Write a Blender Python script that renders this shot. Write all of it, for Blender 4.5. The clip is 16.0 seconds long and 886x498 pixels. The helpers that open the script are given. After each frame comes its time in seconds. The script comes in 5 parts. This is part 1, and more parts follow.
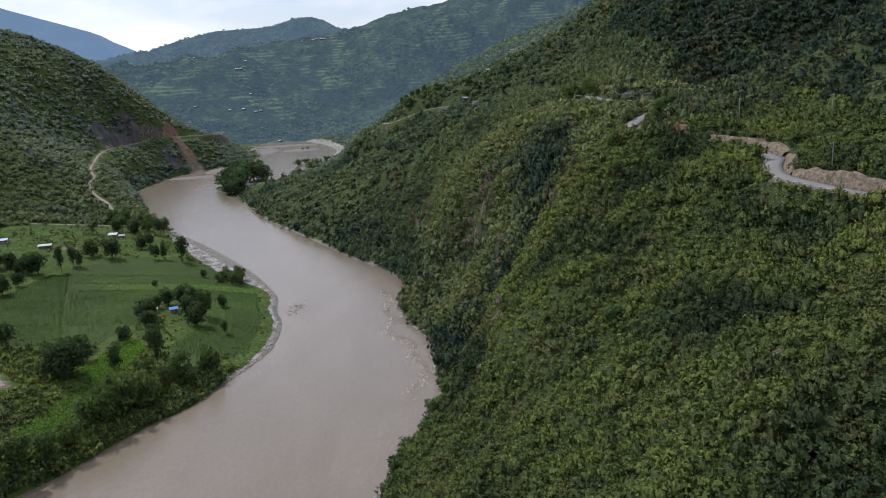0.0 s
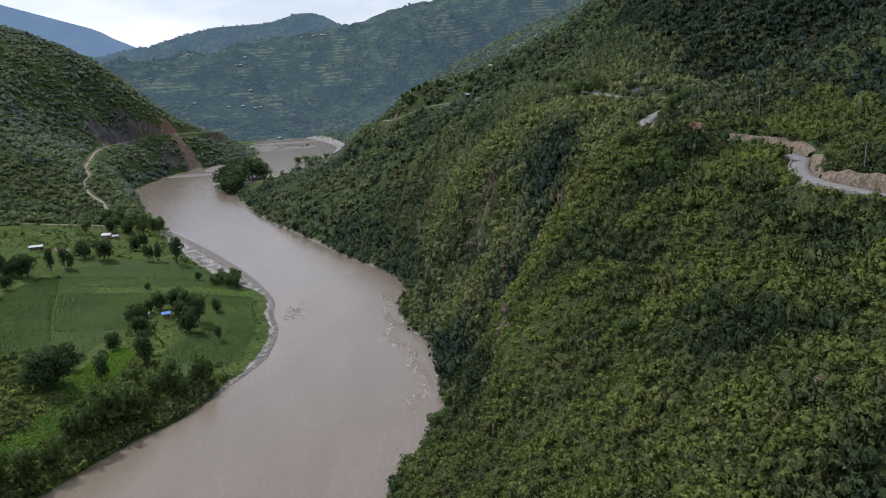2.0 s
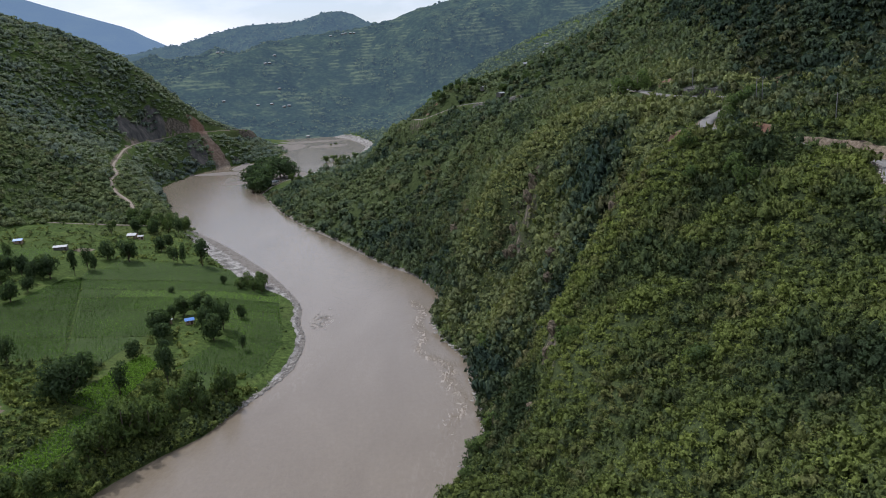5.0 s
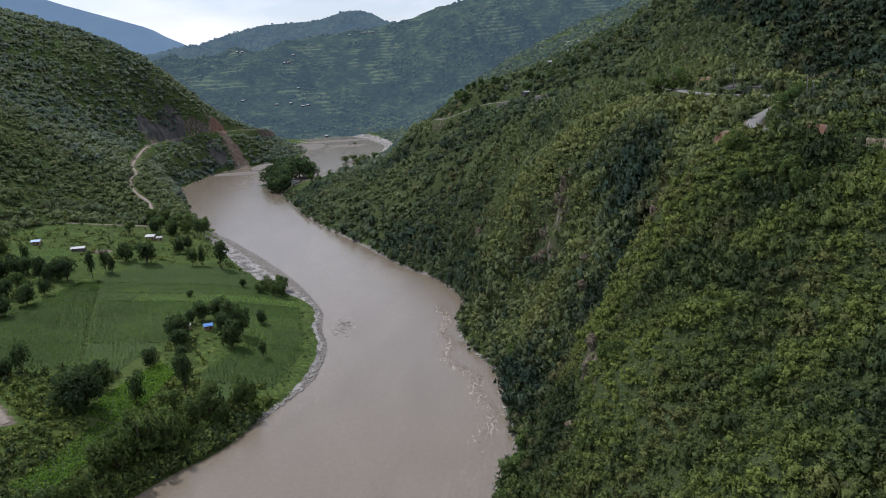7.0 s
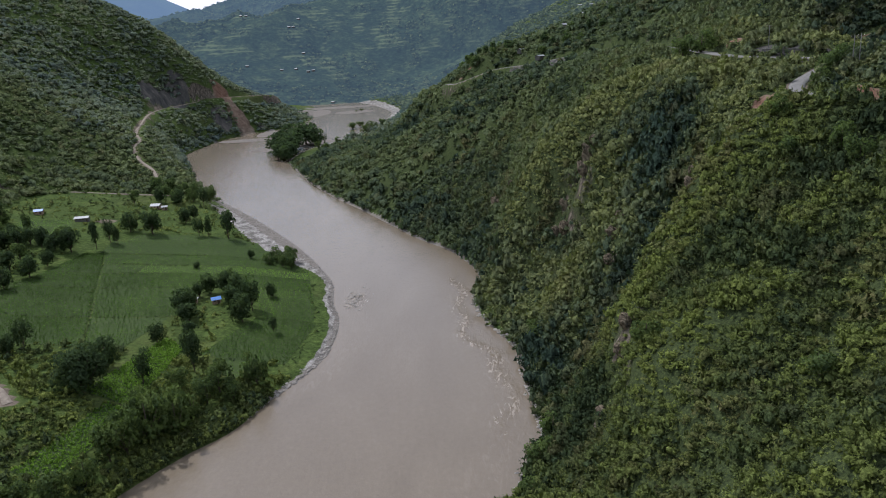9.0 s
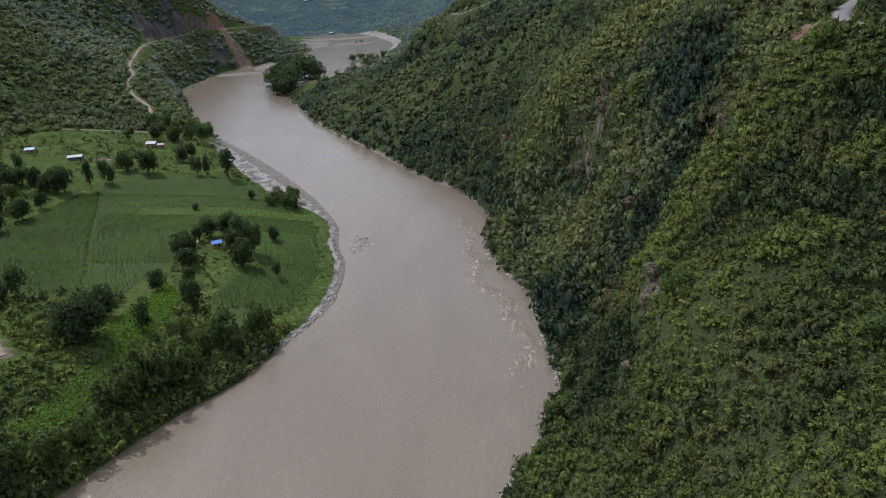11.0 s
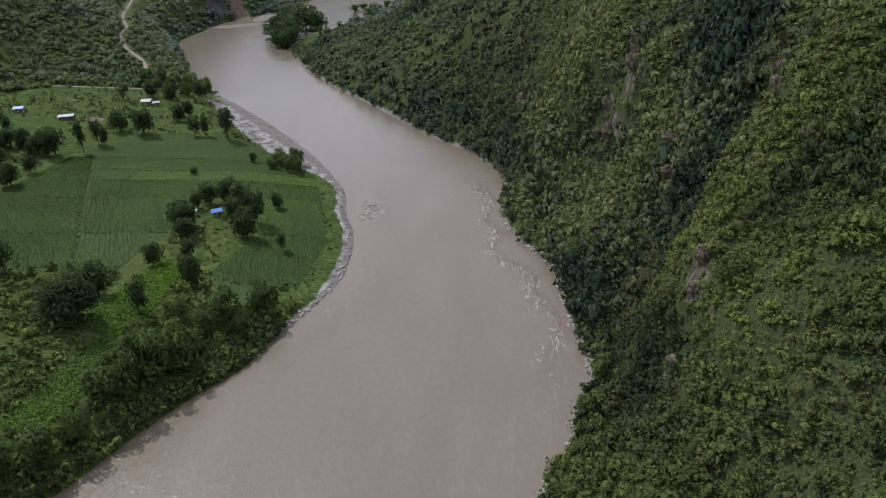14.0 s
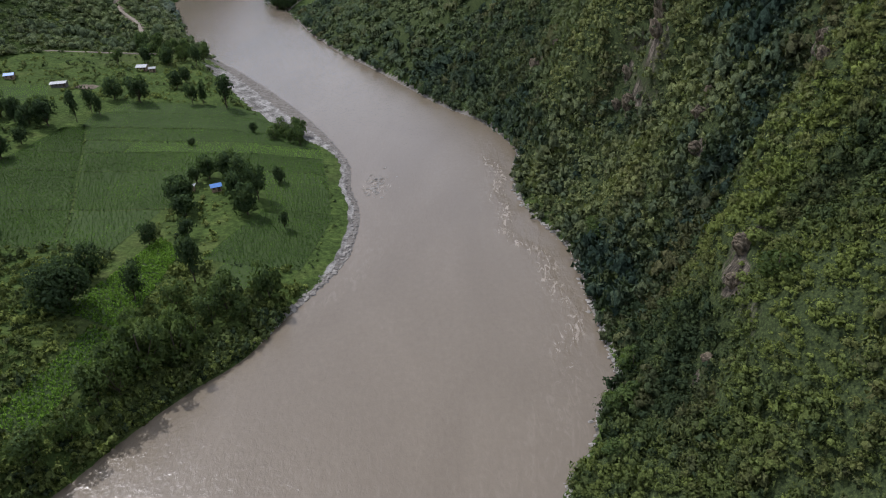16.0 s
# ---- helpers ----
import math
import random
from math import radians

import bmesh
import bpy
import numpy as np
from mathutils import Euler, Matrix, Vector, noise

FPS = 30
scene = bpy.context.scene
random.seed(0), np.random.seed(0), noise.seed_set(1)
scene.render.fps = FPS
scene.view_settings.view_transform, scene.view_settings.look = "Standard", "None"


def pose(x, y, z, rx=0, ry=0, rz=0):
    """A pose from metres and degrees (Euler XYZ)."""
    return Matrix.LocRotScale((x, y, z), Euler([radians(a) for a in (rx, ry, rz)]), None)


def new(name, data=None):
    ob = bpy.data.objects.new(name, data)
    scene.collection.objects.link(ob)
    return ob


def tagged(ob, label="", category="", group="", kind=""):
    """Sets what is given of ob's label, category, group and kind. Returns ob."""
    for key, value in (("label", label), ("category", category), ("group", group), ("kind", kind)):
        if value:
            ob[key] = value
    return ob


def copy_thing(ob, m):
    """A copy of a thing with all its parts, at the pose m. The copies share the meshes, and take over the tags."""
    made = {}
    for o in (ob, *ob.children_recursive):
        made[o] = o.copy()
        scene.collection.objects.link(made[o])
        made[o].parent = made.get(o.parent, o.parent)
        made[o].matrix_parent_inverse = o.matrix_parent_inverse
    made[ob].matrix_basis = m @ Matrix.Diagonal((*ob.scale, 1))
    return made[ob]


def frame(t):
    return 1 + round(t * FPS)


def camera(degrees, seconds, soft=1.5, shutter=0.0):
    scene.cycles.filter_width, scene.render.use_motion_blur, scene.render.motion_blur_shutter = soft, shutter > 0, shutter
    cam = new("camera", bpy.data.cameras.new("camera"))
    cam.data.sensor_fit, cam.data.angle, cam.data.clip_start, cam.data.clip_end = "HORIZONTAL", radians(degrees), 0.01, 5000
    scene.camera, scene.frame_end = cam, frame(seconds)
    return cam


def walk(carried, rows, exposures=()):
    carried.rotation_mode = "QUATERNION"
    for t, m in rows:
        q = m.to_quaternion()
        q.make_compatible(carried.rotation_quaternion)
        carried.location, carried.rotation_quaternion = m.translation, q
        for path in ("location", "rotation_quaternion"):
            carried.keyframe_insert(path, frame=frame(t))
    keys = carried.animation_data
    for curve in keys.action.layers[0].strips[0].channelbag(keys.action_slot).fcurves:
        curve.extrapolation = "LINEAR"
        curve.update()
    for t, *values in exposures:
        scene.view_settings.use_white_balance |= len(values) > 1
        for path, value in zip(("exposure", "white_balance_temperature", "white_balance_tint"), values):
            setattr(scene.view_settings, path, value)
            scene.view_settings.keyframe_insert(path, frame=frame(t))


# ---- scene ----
cam = camera(62.19, 16.0, 1.0)
PATH = [
    (0.0, pose(7.51, -43.93, 111.12, 76.643, 3.290, -4.203)),
    (0.5, pose(7.50, -40.71, 111.07, 76.546, 3.319, -4.205)),
    (1.0, pose(7.56, -37.45, 110.97, 76.458, 3.306, -4.193)),
    (1.5, pose(7.72, -34.08, 110.94, 76.365, 3.324, -4.164)),
    (2.0, pose(7.89, -30.76, 110.93, 76.375, 3.329, -4.128)),
    (2.5, pose(7.89, -27.38, 110.86, 76.376, 3.315, -4.091)),
    (3.0, pose(7.71, -24.04, 110.81, 76.377, 3.296, -4.066)),
    (3.5, pose(7.19, -20.90, 110.80, 76.376, 3.277, -3.704)),
    (4.0, pose(6.45, -17.90, 110.53, 76.401, 3.234, -3.107)),
    (6.5, pose(1.53, -3.03, 109.96, 76.445, 3.190, -0.931)),
    (7.0, pose(0.64, 0.10, 109.72, 76.461, 3.218, -0.695)),
    (7.5, pose(-0.44, 3.14, 109.49, 76.478, 3.218, -0.445)),
    (8.0, pose(-1.53, 6.15, 109.23, 76.478, 3.231, -0.255)),
    (8.5, pose(-2.62, 9.32, 108.95, 75.872, 3.259, -0.266)),
    (9.0, pose(-3.69, 12.39, 108.63, 73.936, 3.292, -0.282)),
    (9.5, pose(-4.57, 15.62, 108.39, 71.776, 3.359, -0.287)),
    (12.0, pose(-9.00, 31.21, 107.69, 67.997, 3.395, -0.261)),
    (12.5, pose(-9.84, 34.32, 107.61, 67.303, 3.402, -0.257)),
    (13.0, pose(-10.49, 37.52, 107.44, 66.600, 3.477, -0.222)),
    (13.5, pose(-11.25, 40.75, 107.29, 65.892, 3.537, -0.207)),
    (14.0, pose(-11.98, 43.89, 107.09, 65.203, 3.555, -0.157)),
    (14.5, pose(-12.74, 47.11, 106.96, 64.488, 3.566, -0.125)),
    (15.0, pose(-13.45, 50.41, 106.92, 63.757, 3.573, -0.086)),
    (15.5, pose(-14.08, 53.72, 106.89, 63.028, 3.626, -0.048)),
    (16.0, pose(-14.70, 57.01, 106.93, 62.266, 3.675, -0.018)),
]
walk(cam, PATH, [(0.0, 0.04, 5950, 15), (16.0, -0.04, 5950, 15)])

# ---- light and sky ----
SUN_AZ, SUN_EL = 44.0, 52.0          # degrees to the left of +y, and up
world = bpy.data.worlds.new("sky")
scene.world = world
world.use_nodes = True
wn, wl = world.node_tree.nodes, world.node_tree.links
wn.clear()
w_out = wn.new("ShaderNodeOutputWorld")
w_bg = wn.new("ShaderNodeBackground")
w_bg.inputs["Strength"].default_value = 0.108
sky = wn.new("ShaderNodeTexSky")
sky.sky_type, sky.sun_disc = "NISHITA", False
sky.sun_elevation, sky.sun_rotation = radians(SUN_EL), radians(-SUN_AZ)
sky.altitude, sky.air_density, sky.dust_density = 700, 1.0, 2.5
w_tc = wn.new("ShaderNodeTexCoord")
w_map = wn.new("ShaderNodeMapping")
w_map.inputs["Scale"].default_value = (1.0, 1.0, 3.2)
w_cloud = wn.new("ShaderNodeTexNoise")
w_cloud.inputs["Scale"].default_value = 3.1
w_cloud.inputs["Detail"].default_value = 7
w_cloud.inputs["Roughness"].default_value = 0.55
w_ramp = wn.new("ShaderNodeValToRGB")
w_ramp.color_ramp.elements[0].position, w_ramp.color_ramp.elements[1].position = 0.40, 0.62
w_ramp.color_ramp.elements[0].color = (0.25, 0.25, 0.25, 1)
w_mix = wn.new("ShaderNodeMixRGB")
w_mix.inputs["Color2"].default_value = (9.6, 9.7, 10.0, 1)
wl.new(w_tc.outputs["Generated"], w_map.inputs["Vector"])
wl.new(w_map.outputs["Vector"], w_cloud.inputs["Vector"])
wl.new(w_cloud.outputs["Fac"], w_ramp.inputs["Fac"])
wl.new(w_ramp.outputs["Color"], w_mix.inputs["Fac"])
wl.new(sky.outputs["Color"], w_mix.inputs["Color1"])
wl.new(w_mix.outputs["Color"], w_bg.inputs["Color"])
wl.new(w_bg.outputs["Background"], w_out.inputs["Surface"])

sun_data = bpy.data.lights.new("sun", "SUN")
sun_data.energy, sun_data.angle, sun_data.color = 3.2, radians(0.6), (1.0, 0.955, 0.88)
sun = new("sun", sun_data)
to_sun = Vector((-math.sin(radians(SUN_AZ)) * math.cos(radians(SUN_EL)),
                 math.cos(radians(SUN_AZ)) * math.cos(radians(SUN_EL)), math.sin(radians(SUN_EL))))
sun.rotation_mode = "QUATERNION"
sun.location, sun.rotation_quaternion = (0, 300, 600), to_sun.to_track_quat("Z", "Y")

# ---- materials ----


class Nodes:
    """A short way to write a node material."""

    def __init__(self, name):
        self.mat = bpy.data.materials.new(name)
        self.mat.use_nodes = True
        self.t = self.mat.node_tree
        self.t.nodes.clear()
        self.out = self.t.nodes.new("ShaderNodeOutputMaterial")

    def add(self, kind, **sockets):
        n = self.t.nodes.new("ShaderNode" + kind)
        for key, value in sockets.items():
            self.set(n, key, value)
        return n

    def set(self, n, key, value):
        key = key.replace("_", " ")
        s = n.inputs[int(key[1:])] if key[0] == "i" and key[1:].isdigit() else n.inputs[key]
        if isinstance(value, bpy.types.NodeSocket):
            self.t.links.new(value, s)
        else:
            s.default_value = value

    def place(self):
        return self.add("NewGeometry").outputs["Position"]

    def noise(self, scale, detail=5, rough=0.55, stretch=None, distortion=0.0):
        v = self.place()
        if stretch:
            m = self.add("Mapping", Vector=v, Scale=stretch)
            v = m.outputs["Vector"]
        return self.add("TexNoise", Vector=v, Scale=scale, Detail=detail, Roughness=rough, Distortion=distortion).outputs["Fac"]

    def ramp(self, fac, *stops):
        n = self.add("ValToRGB", Fac=fac)
        r = n.color_ramp
        while len(r.elements) < len(stops):
            r.elements.new(0.5)
        for e, (p, c) in zip(r.elements, stops):
            e.position, e.color = p, (*c, 1) if len(c) == 3 else c
        return n.outputs["Color"]

    def step(self, fac, lo, hi):
        n = self.add("MapRange", Value=fac)
        n.inputs["From Min"].default_value, n.inputs["From Max"].default_value = lo, hi
        n.interpolation_type = "SMOOTHSTEP"
        return n.outputs["Result"]

    def mix(self, fac, a, b, blend="MIX"):
        n = self.add("MixRGB", Fac=fac, Color1=a, Color2=b)
        n.blend_type = blend
        return n.outputs["Color"]

    def math(self, op, a, b=0.0):
        n = self.add("Math", i0=a, i1=b)
        n.operation = op
        return n.outputs["Value"]

    def bump(self, height, strength, distance):
        return self.add("Bump", Height=height, Strength=strength, Distance=distance).outputs["Normal"]

    def attr(self, name):
        n = self.add("Attribute")
        n.attribute_name = name
        return n.outputs["Fac"]

    def slope(self):
        g = self.add("NewGeometry")
        return self.add("SeparateXYZ", Vector=g.outputs["True Normal"]).outputs["Z"]

    def done(self, shader):
        self.t.links.new(shader, self.out.inputs["Surface"])
        return self.mat

    def principled(self, color, rough=0.8, normal=None, metal=0.0, spec=0.5):
        p = self.add("BsdfPrincipled", Roughness=rough, Metallic=metal)
        self.set(p, "Base Color", color if isinstance(color, bpy.types.NodeSocket) else (*color, 1))
        self.set(p, "Specular IOR Level", spec)
        if normal is not None:
            self.set(p, "Normal", normal)
        return p.outputs["BSDF"]


def c4(r, g, b):
    return (r, g, b, 1)


def leaf_material(name, stops, see_through=0.28, scale=0.02, grain=3.2):
    """Foliage: the tint of each plant, broken by stand-size patches and leaf-size grain."""
    n = Nodes(name)
    tint = n.math("ADD", n.attr("tint"), n.math("MULTIPLY", n.math("SUBTRACT", n.noise(scale, 4), 0.5), 0.9))
    col = n.ramp(tint, *stops)
    fine = n.noise(grain, 4, 0.7)
    straw = n.ramp(n.noise(0.35, 4), (0.35, (0.088, 0.090, 0.042)), (0.65, (0.172, 0.162, 0.076)))
    col = n.mix(n.math("MULTIPLY", n.attr("dry"), 0.8), col, straw)
    col = n.mix(1.0, col, n.ramp(fine, (0.28, (0.42, 0.42, 0.42)), (0.5, (0.95, 0.95, 0.95)), (0.72, (1.6, 1.6, 1.6))), "MULTIPLY")
    rough = n.bump(fine, 1.0, 0.9 / grain)
    d = n.add("BsdfDiffuse", Color=col, Normal=rough)
    tr = n.add("BsdfTranslucent", Normal=rough, Color=n.mix(1.0, col, c4(1.1, 1.2, 0.8), "MULTIPLY"))
    m = n.add("MixShader", Fac=see_through, i1=d.outputs[0], i2=tr.outputs[0])
    return n.done(m.outputs[0])


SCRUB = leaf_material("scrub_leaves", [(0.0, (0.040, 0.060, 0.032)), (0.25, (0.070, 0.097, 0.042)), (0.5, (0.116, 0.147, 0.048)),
                                       (0.75, (0.150, 0.188, 0.053)), (1.0, (0.184, 0.226, 0.061))], 0.16, grain=2.6)
# Slope and forest leaves lean blue: distance haze put into the leaf colours.
HAZED_SLOPE_SCRUB = leaf_material("hazed_slope_scrub_leaves", [(0.0, (0.040, 0.064, 0.048)), (0.25, (0.078, 0.108, 0.066)), (0.5, (0.136, 0.164, 0.082)), (0.75, (0.184, 0.214, 0.090)), (1.0, (0.220, 0.248, 0.098))], 0.2, grain=2.2)
FOREST = leaf_material("forest_leaves", [(0.0, (0.046, 0.070, 0.050)), (0.3, (0.074, 0.104, 0.066)), (0.6, (0.112, 0.148, 0.082)), (1.0, (0.158, 0.196, 0.094))], 0.3, grain=1.1)
# Paler and bluer again, for the thicker haze over the hills.
HAZED_HILL_FOREST = leaf_material("hazed_hill_forest_leaves", [(0.0, (0.096, 0.134, 0.134)), (0.3, (0.130, 0.172, 0.150)), (0.6, (0.168, 0.212, 0.158)), (1.0, (0.212, 0.254, 0.162))], 0.4, grain=0.8)
TREE_LEAF = leaf_material("tree_leaves", [(0.0, (0.044, 0.066, 0.040)), (0.5, (0.070, 0.108, 0.050)), (1.0, (0.135, 0.188, 0.060))], 0.38)
CROP_LEAF = leaf_material("crop_leaves", [(0.0, (0.036, 0.064, 0.017)), (0.45, (0.064, 0.122, 0.026)), (1.0, (0.165, 0.290, 0.045))], 0.28, 0.012)


def ground_material():
    n = Nodes("hillside_soil_and_grass")
    big, mid, fine = n.noise(0.012, 4), n.noise(0.09, 5), n.noise(0.9, 6, 0.65)
    grass = n.ramp(mid, (0.25, (0.042, 0.068, 0.020)), (0.55, (0.068, 0.104, 0.028)), (0.8, (0.108, 0.134, 0.042)))
    grass = n.mix(0.85, grass, n.ramp(n.noise(0.6, 6, 0.75), (0.34, (0.3, 0.33, 0.36)), (0.5, (0.85, 0.85, 0.85)), (0.66, (1.55, 1.5, 1.4))), "MULTIPLY")
    dry = n.ramp(fine, (0.3, (0.055, 0.062, 0.025)), (0.7, (0.12, 0.115, 0.05)))
    col = n.mix(n.math("MULTIPLY", n.step(big, 0.5, 0.72), 0.45), grass, dry)
    # Soil and litter under the bushes; the dark stop also deepens gap shade.
    brush = n.ramp(n.noise(1.7, 6, 0.75), (0.36, (0.018, 0.026, 0.014)), (0.52, (0.046, 0.062, 0.025)), (0.68, (0.100, 0.124, 0.044)))
    col = n.mix(n.attr("brush"), col, brush)
    rock = n.ramp(n.noise(0.7, 8, 0.75, (1, 1, 0.3)), (0.38, (0.025, 0.023, 0.02)), (0.52, (0.10, 0.086, 0.068)), (0.66, (0.26, 0.23, 0.185)))
    steep = n.math("ADD", n.slope(), n.math("MULTIPLY", n.math("SUBTRACT", n.noise(0.05, 5), 0.5), 0.5))
    col = n.mix(n.step(steep, 0.36, 0.26), col, rock)
    col = n.mix(n.step(n.math("ADD", n.attr("crag"), n.math("MULTIPLY", n.math("SUBTRACT", n.noise(0.2, 6, 0.65, (1, 1, 0.35)), 0.5), 1.1)), 0.42, 0.56), col, rock)
    gravel = n.ramp(n.noise(0.8, 8, 0.75), (0.3, (0.16, 0.155, 0.145)), (0.5, (0.31, 0.30, 0.28)), (0.72, (0.52, 0.51, 0.48)))
    wet = n.ramp(n.noise(0.22, 5, 0.6, (1, 0.5, 1)), (0.4, (0.42, 0.41, 0.40)), (0.6, (1, 1, 1)))
    gravel = n.mix(1.0, gravel, wet, "MULTIPLY")
    col = n.mix(n.step(n.math("ADD", n.attr("gravel"), n.math("MULTIPLY", n.math("SUBTRACT", n.noise(0.18, 6), 0.5), 0.7)), 0.4, 0.55), col, gravel)
    mud = n.ramp(n.noise(0.4, 5), (0.3, (0.125, 0.115, 0.10)), (0.7, (0.225, 0.208, 0.188)))
    col = n.mix(n.step(n.math("ADD", n.attr("wet"), n.math("MULTIPLY", n.math("SUBTRACT", n.noise(0.3, 5), 0.5), 0.5)), 0.45, 0.6), col, mud)
    pale = n.ramp(n.noise(0.25, 7, 0.65), (0.3, (0.085, 0.070, 0.054)), (0.5, (0.150, 0.125, 0.098)), (0.75, (0.25, 0.215, 0.175)))
    red = n.ramp(n.noise(0.25, 7, 0.65), (0.3, (0.10, 0.056, 0.040)), (0.5, (0.165, 0.095, 0.066)), (0.75, (0.25, 0.175, 0.13)))
    earth = n.mix(n.attr("red"), pale, red)
    # Dark cliff rock; the shade that lies on it is part of these stops.
    cliff = n.ramp(n.noise(0.11, 7, 0.7, (1, 1, 0.4)), (0.35, (0.040, 0.042, 0.042)), (0.52, (0.082, 0.080, 0.074)), (0.68, (0.155, 0.140, 0.124)))
    col = n.mix(n.step(n.math("ADD", n.attr("cliff"), n.math("MULTIPLY", n.math("SUBTRACT", n.noise(0.06, 6), 0.5), 0.9)), 0.42, 0.56), col, cliff)
    col = n.mix(n.step(n.math("ADD", n.attr("earth"), n.math("MULTIPLY", n.math("SUBTRACT", n.noise(0.12, 6), 0.5), 0.8)), 0.42, 0.56), col, earth)
    return n.done(n.principled(col, 0.95, n.bump(n.math("ADD", fine, n.math("MULTIPLY", mid, 3.0)), 0.7, 0.5), spec=0.04))


def water_material():
    n = Nodes("muddy_water")
    streak = n.noise(0.035, 5, 0.55, (1.0, 0.35, 1.0), 0.6)
    fine = n.noise(0.75, 5, 0.7, (1.0, 0.6, 1.0))
    col = n.ramp(n.math("ADD", n.math("MULTIPLY", streak, 0.62), n.math("MULTIPLY", fine, 0.38)),
                 (0.3, (0.146, 0.119, 0.086)), (0.55, (0.173, 0.143, 0.105)), (0.75, (0.205, 0.171, 0.129)))
    foam = n.math("MULTIPLY", n.attr("rapids"), n.step(n.noise(0.5, 7, 0.7, (1.0, 0.3, 1.0), 1.4), 0.50, 0.66))
    col = n.mix(foam, col, c4(0.36, 0.31, 0.255))
    ripple = n.add("TexNoise", Vector=n.add("Mapping", Vector=n.place(), Scale=(1.0, 0.55, 1.0)).outputs["Vector"], Scale=0.62, Detail=5, Roughness=0.6, Distortion=0.4).outputs["Fac"]
    swell = n.noise(0.13, 4, 0.5, (1.0, 0.5, 1.0))
    chop = n.noise(1.5, 3, 0.6, (1.0, 0.7, 1.0))
    swell = n.math("ADD", swell, n.math("MULTIPLY", chop, 0.5))
    h = n.math("ADD", n.math("MULTIPLY", ripple, n.math("ADD", n.math("MULTIPLY", n.attr("rapids"), 1.0), 0.28)), n.math("MULTIPLY", swell, 0.25))
    rough = n.math("ADD", n.math("MULTIPLY", foam, 0.4), 0.18)
    return n.done(n.principled(col, rough, n.bump(h, 0.46, 1.0), spec=0.5))


def simple(name, lo, hi, scale, rough=0.85, bump=0.3, metal=0.0):
    n = Nodes(name)
    f = n.noise(scale, 6, 0.65)
    g = n.noise(scale * 0.13, 4)
    col = n.mix(n.math("MULTIPLY", g, 0.5), n.ramp(f, (0.3, lo), (0.7, hi)), n.ramp(g, (0.3, lo), (0.7, hi)))
    return n.done(n.principled(col, rough, n.bump(f, bump, 0.05), metal, 0.08))


GROUND, WATER = ground_material(), water_material()
BARK = simple("bark", (0.05, 0.04, 0.03), (0.13, 0.11, 0.085), 6)
ASPHALT = simple("worn_asphalt", (0.13, 0.13, 0.125), (0.23, 0.225, 0.215), 1.5)
DIRT_ROAD = simple("dirt_road", (0.17, 0.145, 0.115), (0.31, 0.27, 0.22), 0.8)

# ---- landform ----
# The valley is lofted from feature lines that run up the valley; every line gives x and z at stations of y.
R_Y = [-200, 60, 110, 150, 190, 225, 260, 300, 330, 380, 450, 560, 640, 760, 900, 1100, 1300, 1500]
R_LINES = [
    ([-40, 22, 26, 28, 33, 36, 38, 26, 24, 14, -10, -62, -96, -118, -98, -50, -40, -40],
     [20, 22, 21, 23, 20, 23, 27, 29, 32, 30, 25, 20, 12, 5, 4, 8, 8, 10]),
    ([40, 60, 60, 57, 52, 55, 56, 52, 40, 45, 35, 10, -18, -60, -40, 0, 10, 20],
     [46, 48, 50, 50, 53, 56, 50, 56, 62, 58, 68, 62, 38, 18, 20, 40, 30, 40]),
    ([98, 98, 101, 104, 100, 91, 92, 88, 86, 84, 92, 58, 2, -22, 30, 70, 70, 80],
     [66, 70, 73, 81, 85, 87.5, 88, 90, 92, 94, 97, 86, 70, 55, 62, 75, 80, 95]),
    ([115, 116, 118, 124, 124, 118, 126, 122, 120, 116, 112, 90, 60, 60, 110, 150, 140, 150],
     [74, 77, 81, 85, 89, 92, 95, 97, 101, 104, 104, 99, 94, 90, 94, 108, 118, 130]),
    ([160, 160, 160, 160, 160, 165, 162, 160, 160, 158, 150, 130, 110, 110, 190, 240, 250, 260],
     [98, 99, 99, 98, 100, 110, 106, 114, 121, 126, 130, 120, 113, 112, 124, 140, 160, 182]),
    ([300, 300, 300, 300, 300, 300, 300, 300, 300, 300, 300, 300, 300, 300, 330, 400, 420, 430],
     [190, 190, 188, 186, 186, 188, 190, 200, 208, 214, 222, 208, 192, 186, 185, 195, 222, 245]),
]
RB_Y = [-200, 60, 110, 137, 160, 171, 183, 195, 222, 251, 264, 285, 307, 342, 361, 386, 411, 453, 502, 547, 608, 670, 747, 823, 864, 910, 957, 1050, 1154, 1300, 1500]
RB_X = [-60, -16, -9, -3, 2, 9, 13, 19, 18, 18, 15, 8, 5, 9, 5, -4, -20, -41, -65, -89, -115, -138, -160, -151, -138, -124, -100, -90, -84, -115, -200]
LB_Y = [-200, 60, 120, 156, 164, 179, 196, 207, 224, 247, 263, 281, 295, 314, 335, 371, 403, 453, 510, 564, 630, 709, 835, 938, 1001, 1048, 1155, 1300, 1370, 1500]
LB_X = [-190, -150, -122, -107, -100, -92, -81, -72, -65, -54.5, -50.5, -50, -51.5, -56.5, -59, -71.5, -86, -113, -147, -183, -218, -248, -292, -286, -258, -222, -208, -228, -239, -330]
L_Y = [-200, 100, 160, 200, 240, 300, 360, 420, 470, 520, 570, 640, 720, 835, 940, 1000, 1060, 1150, 1300, 1500]
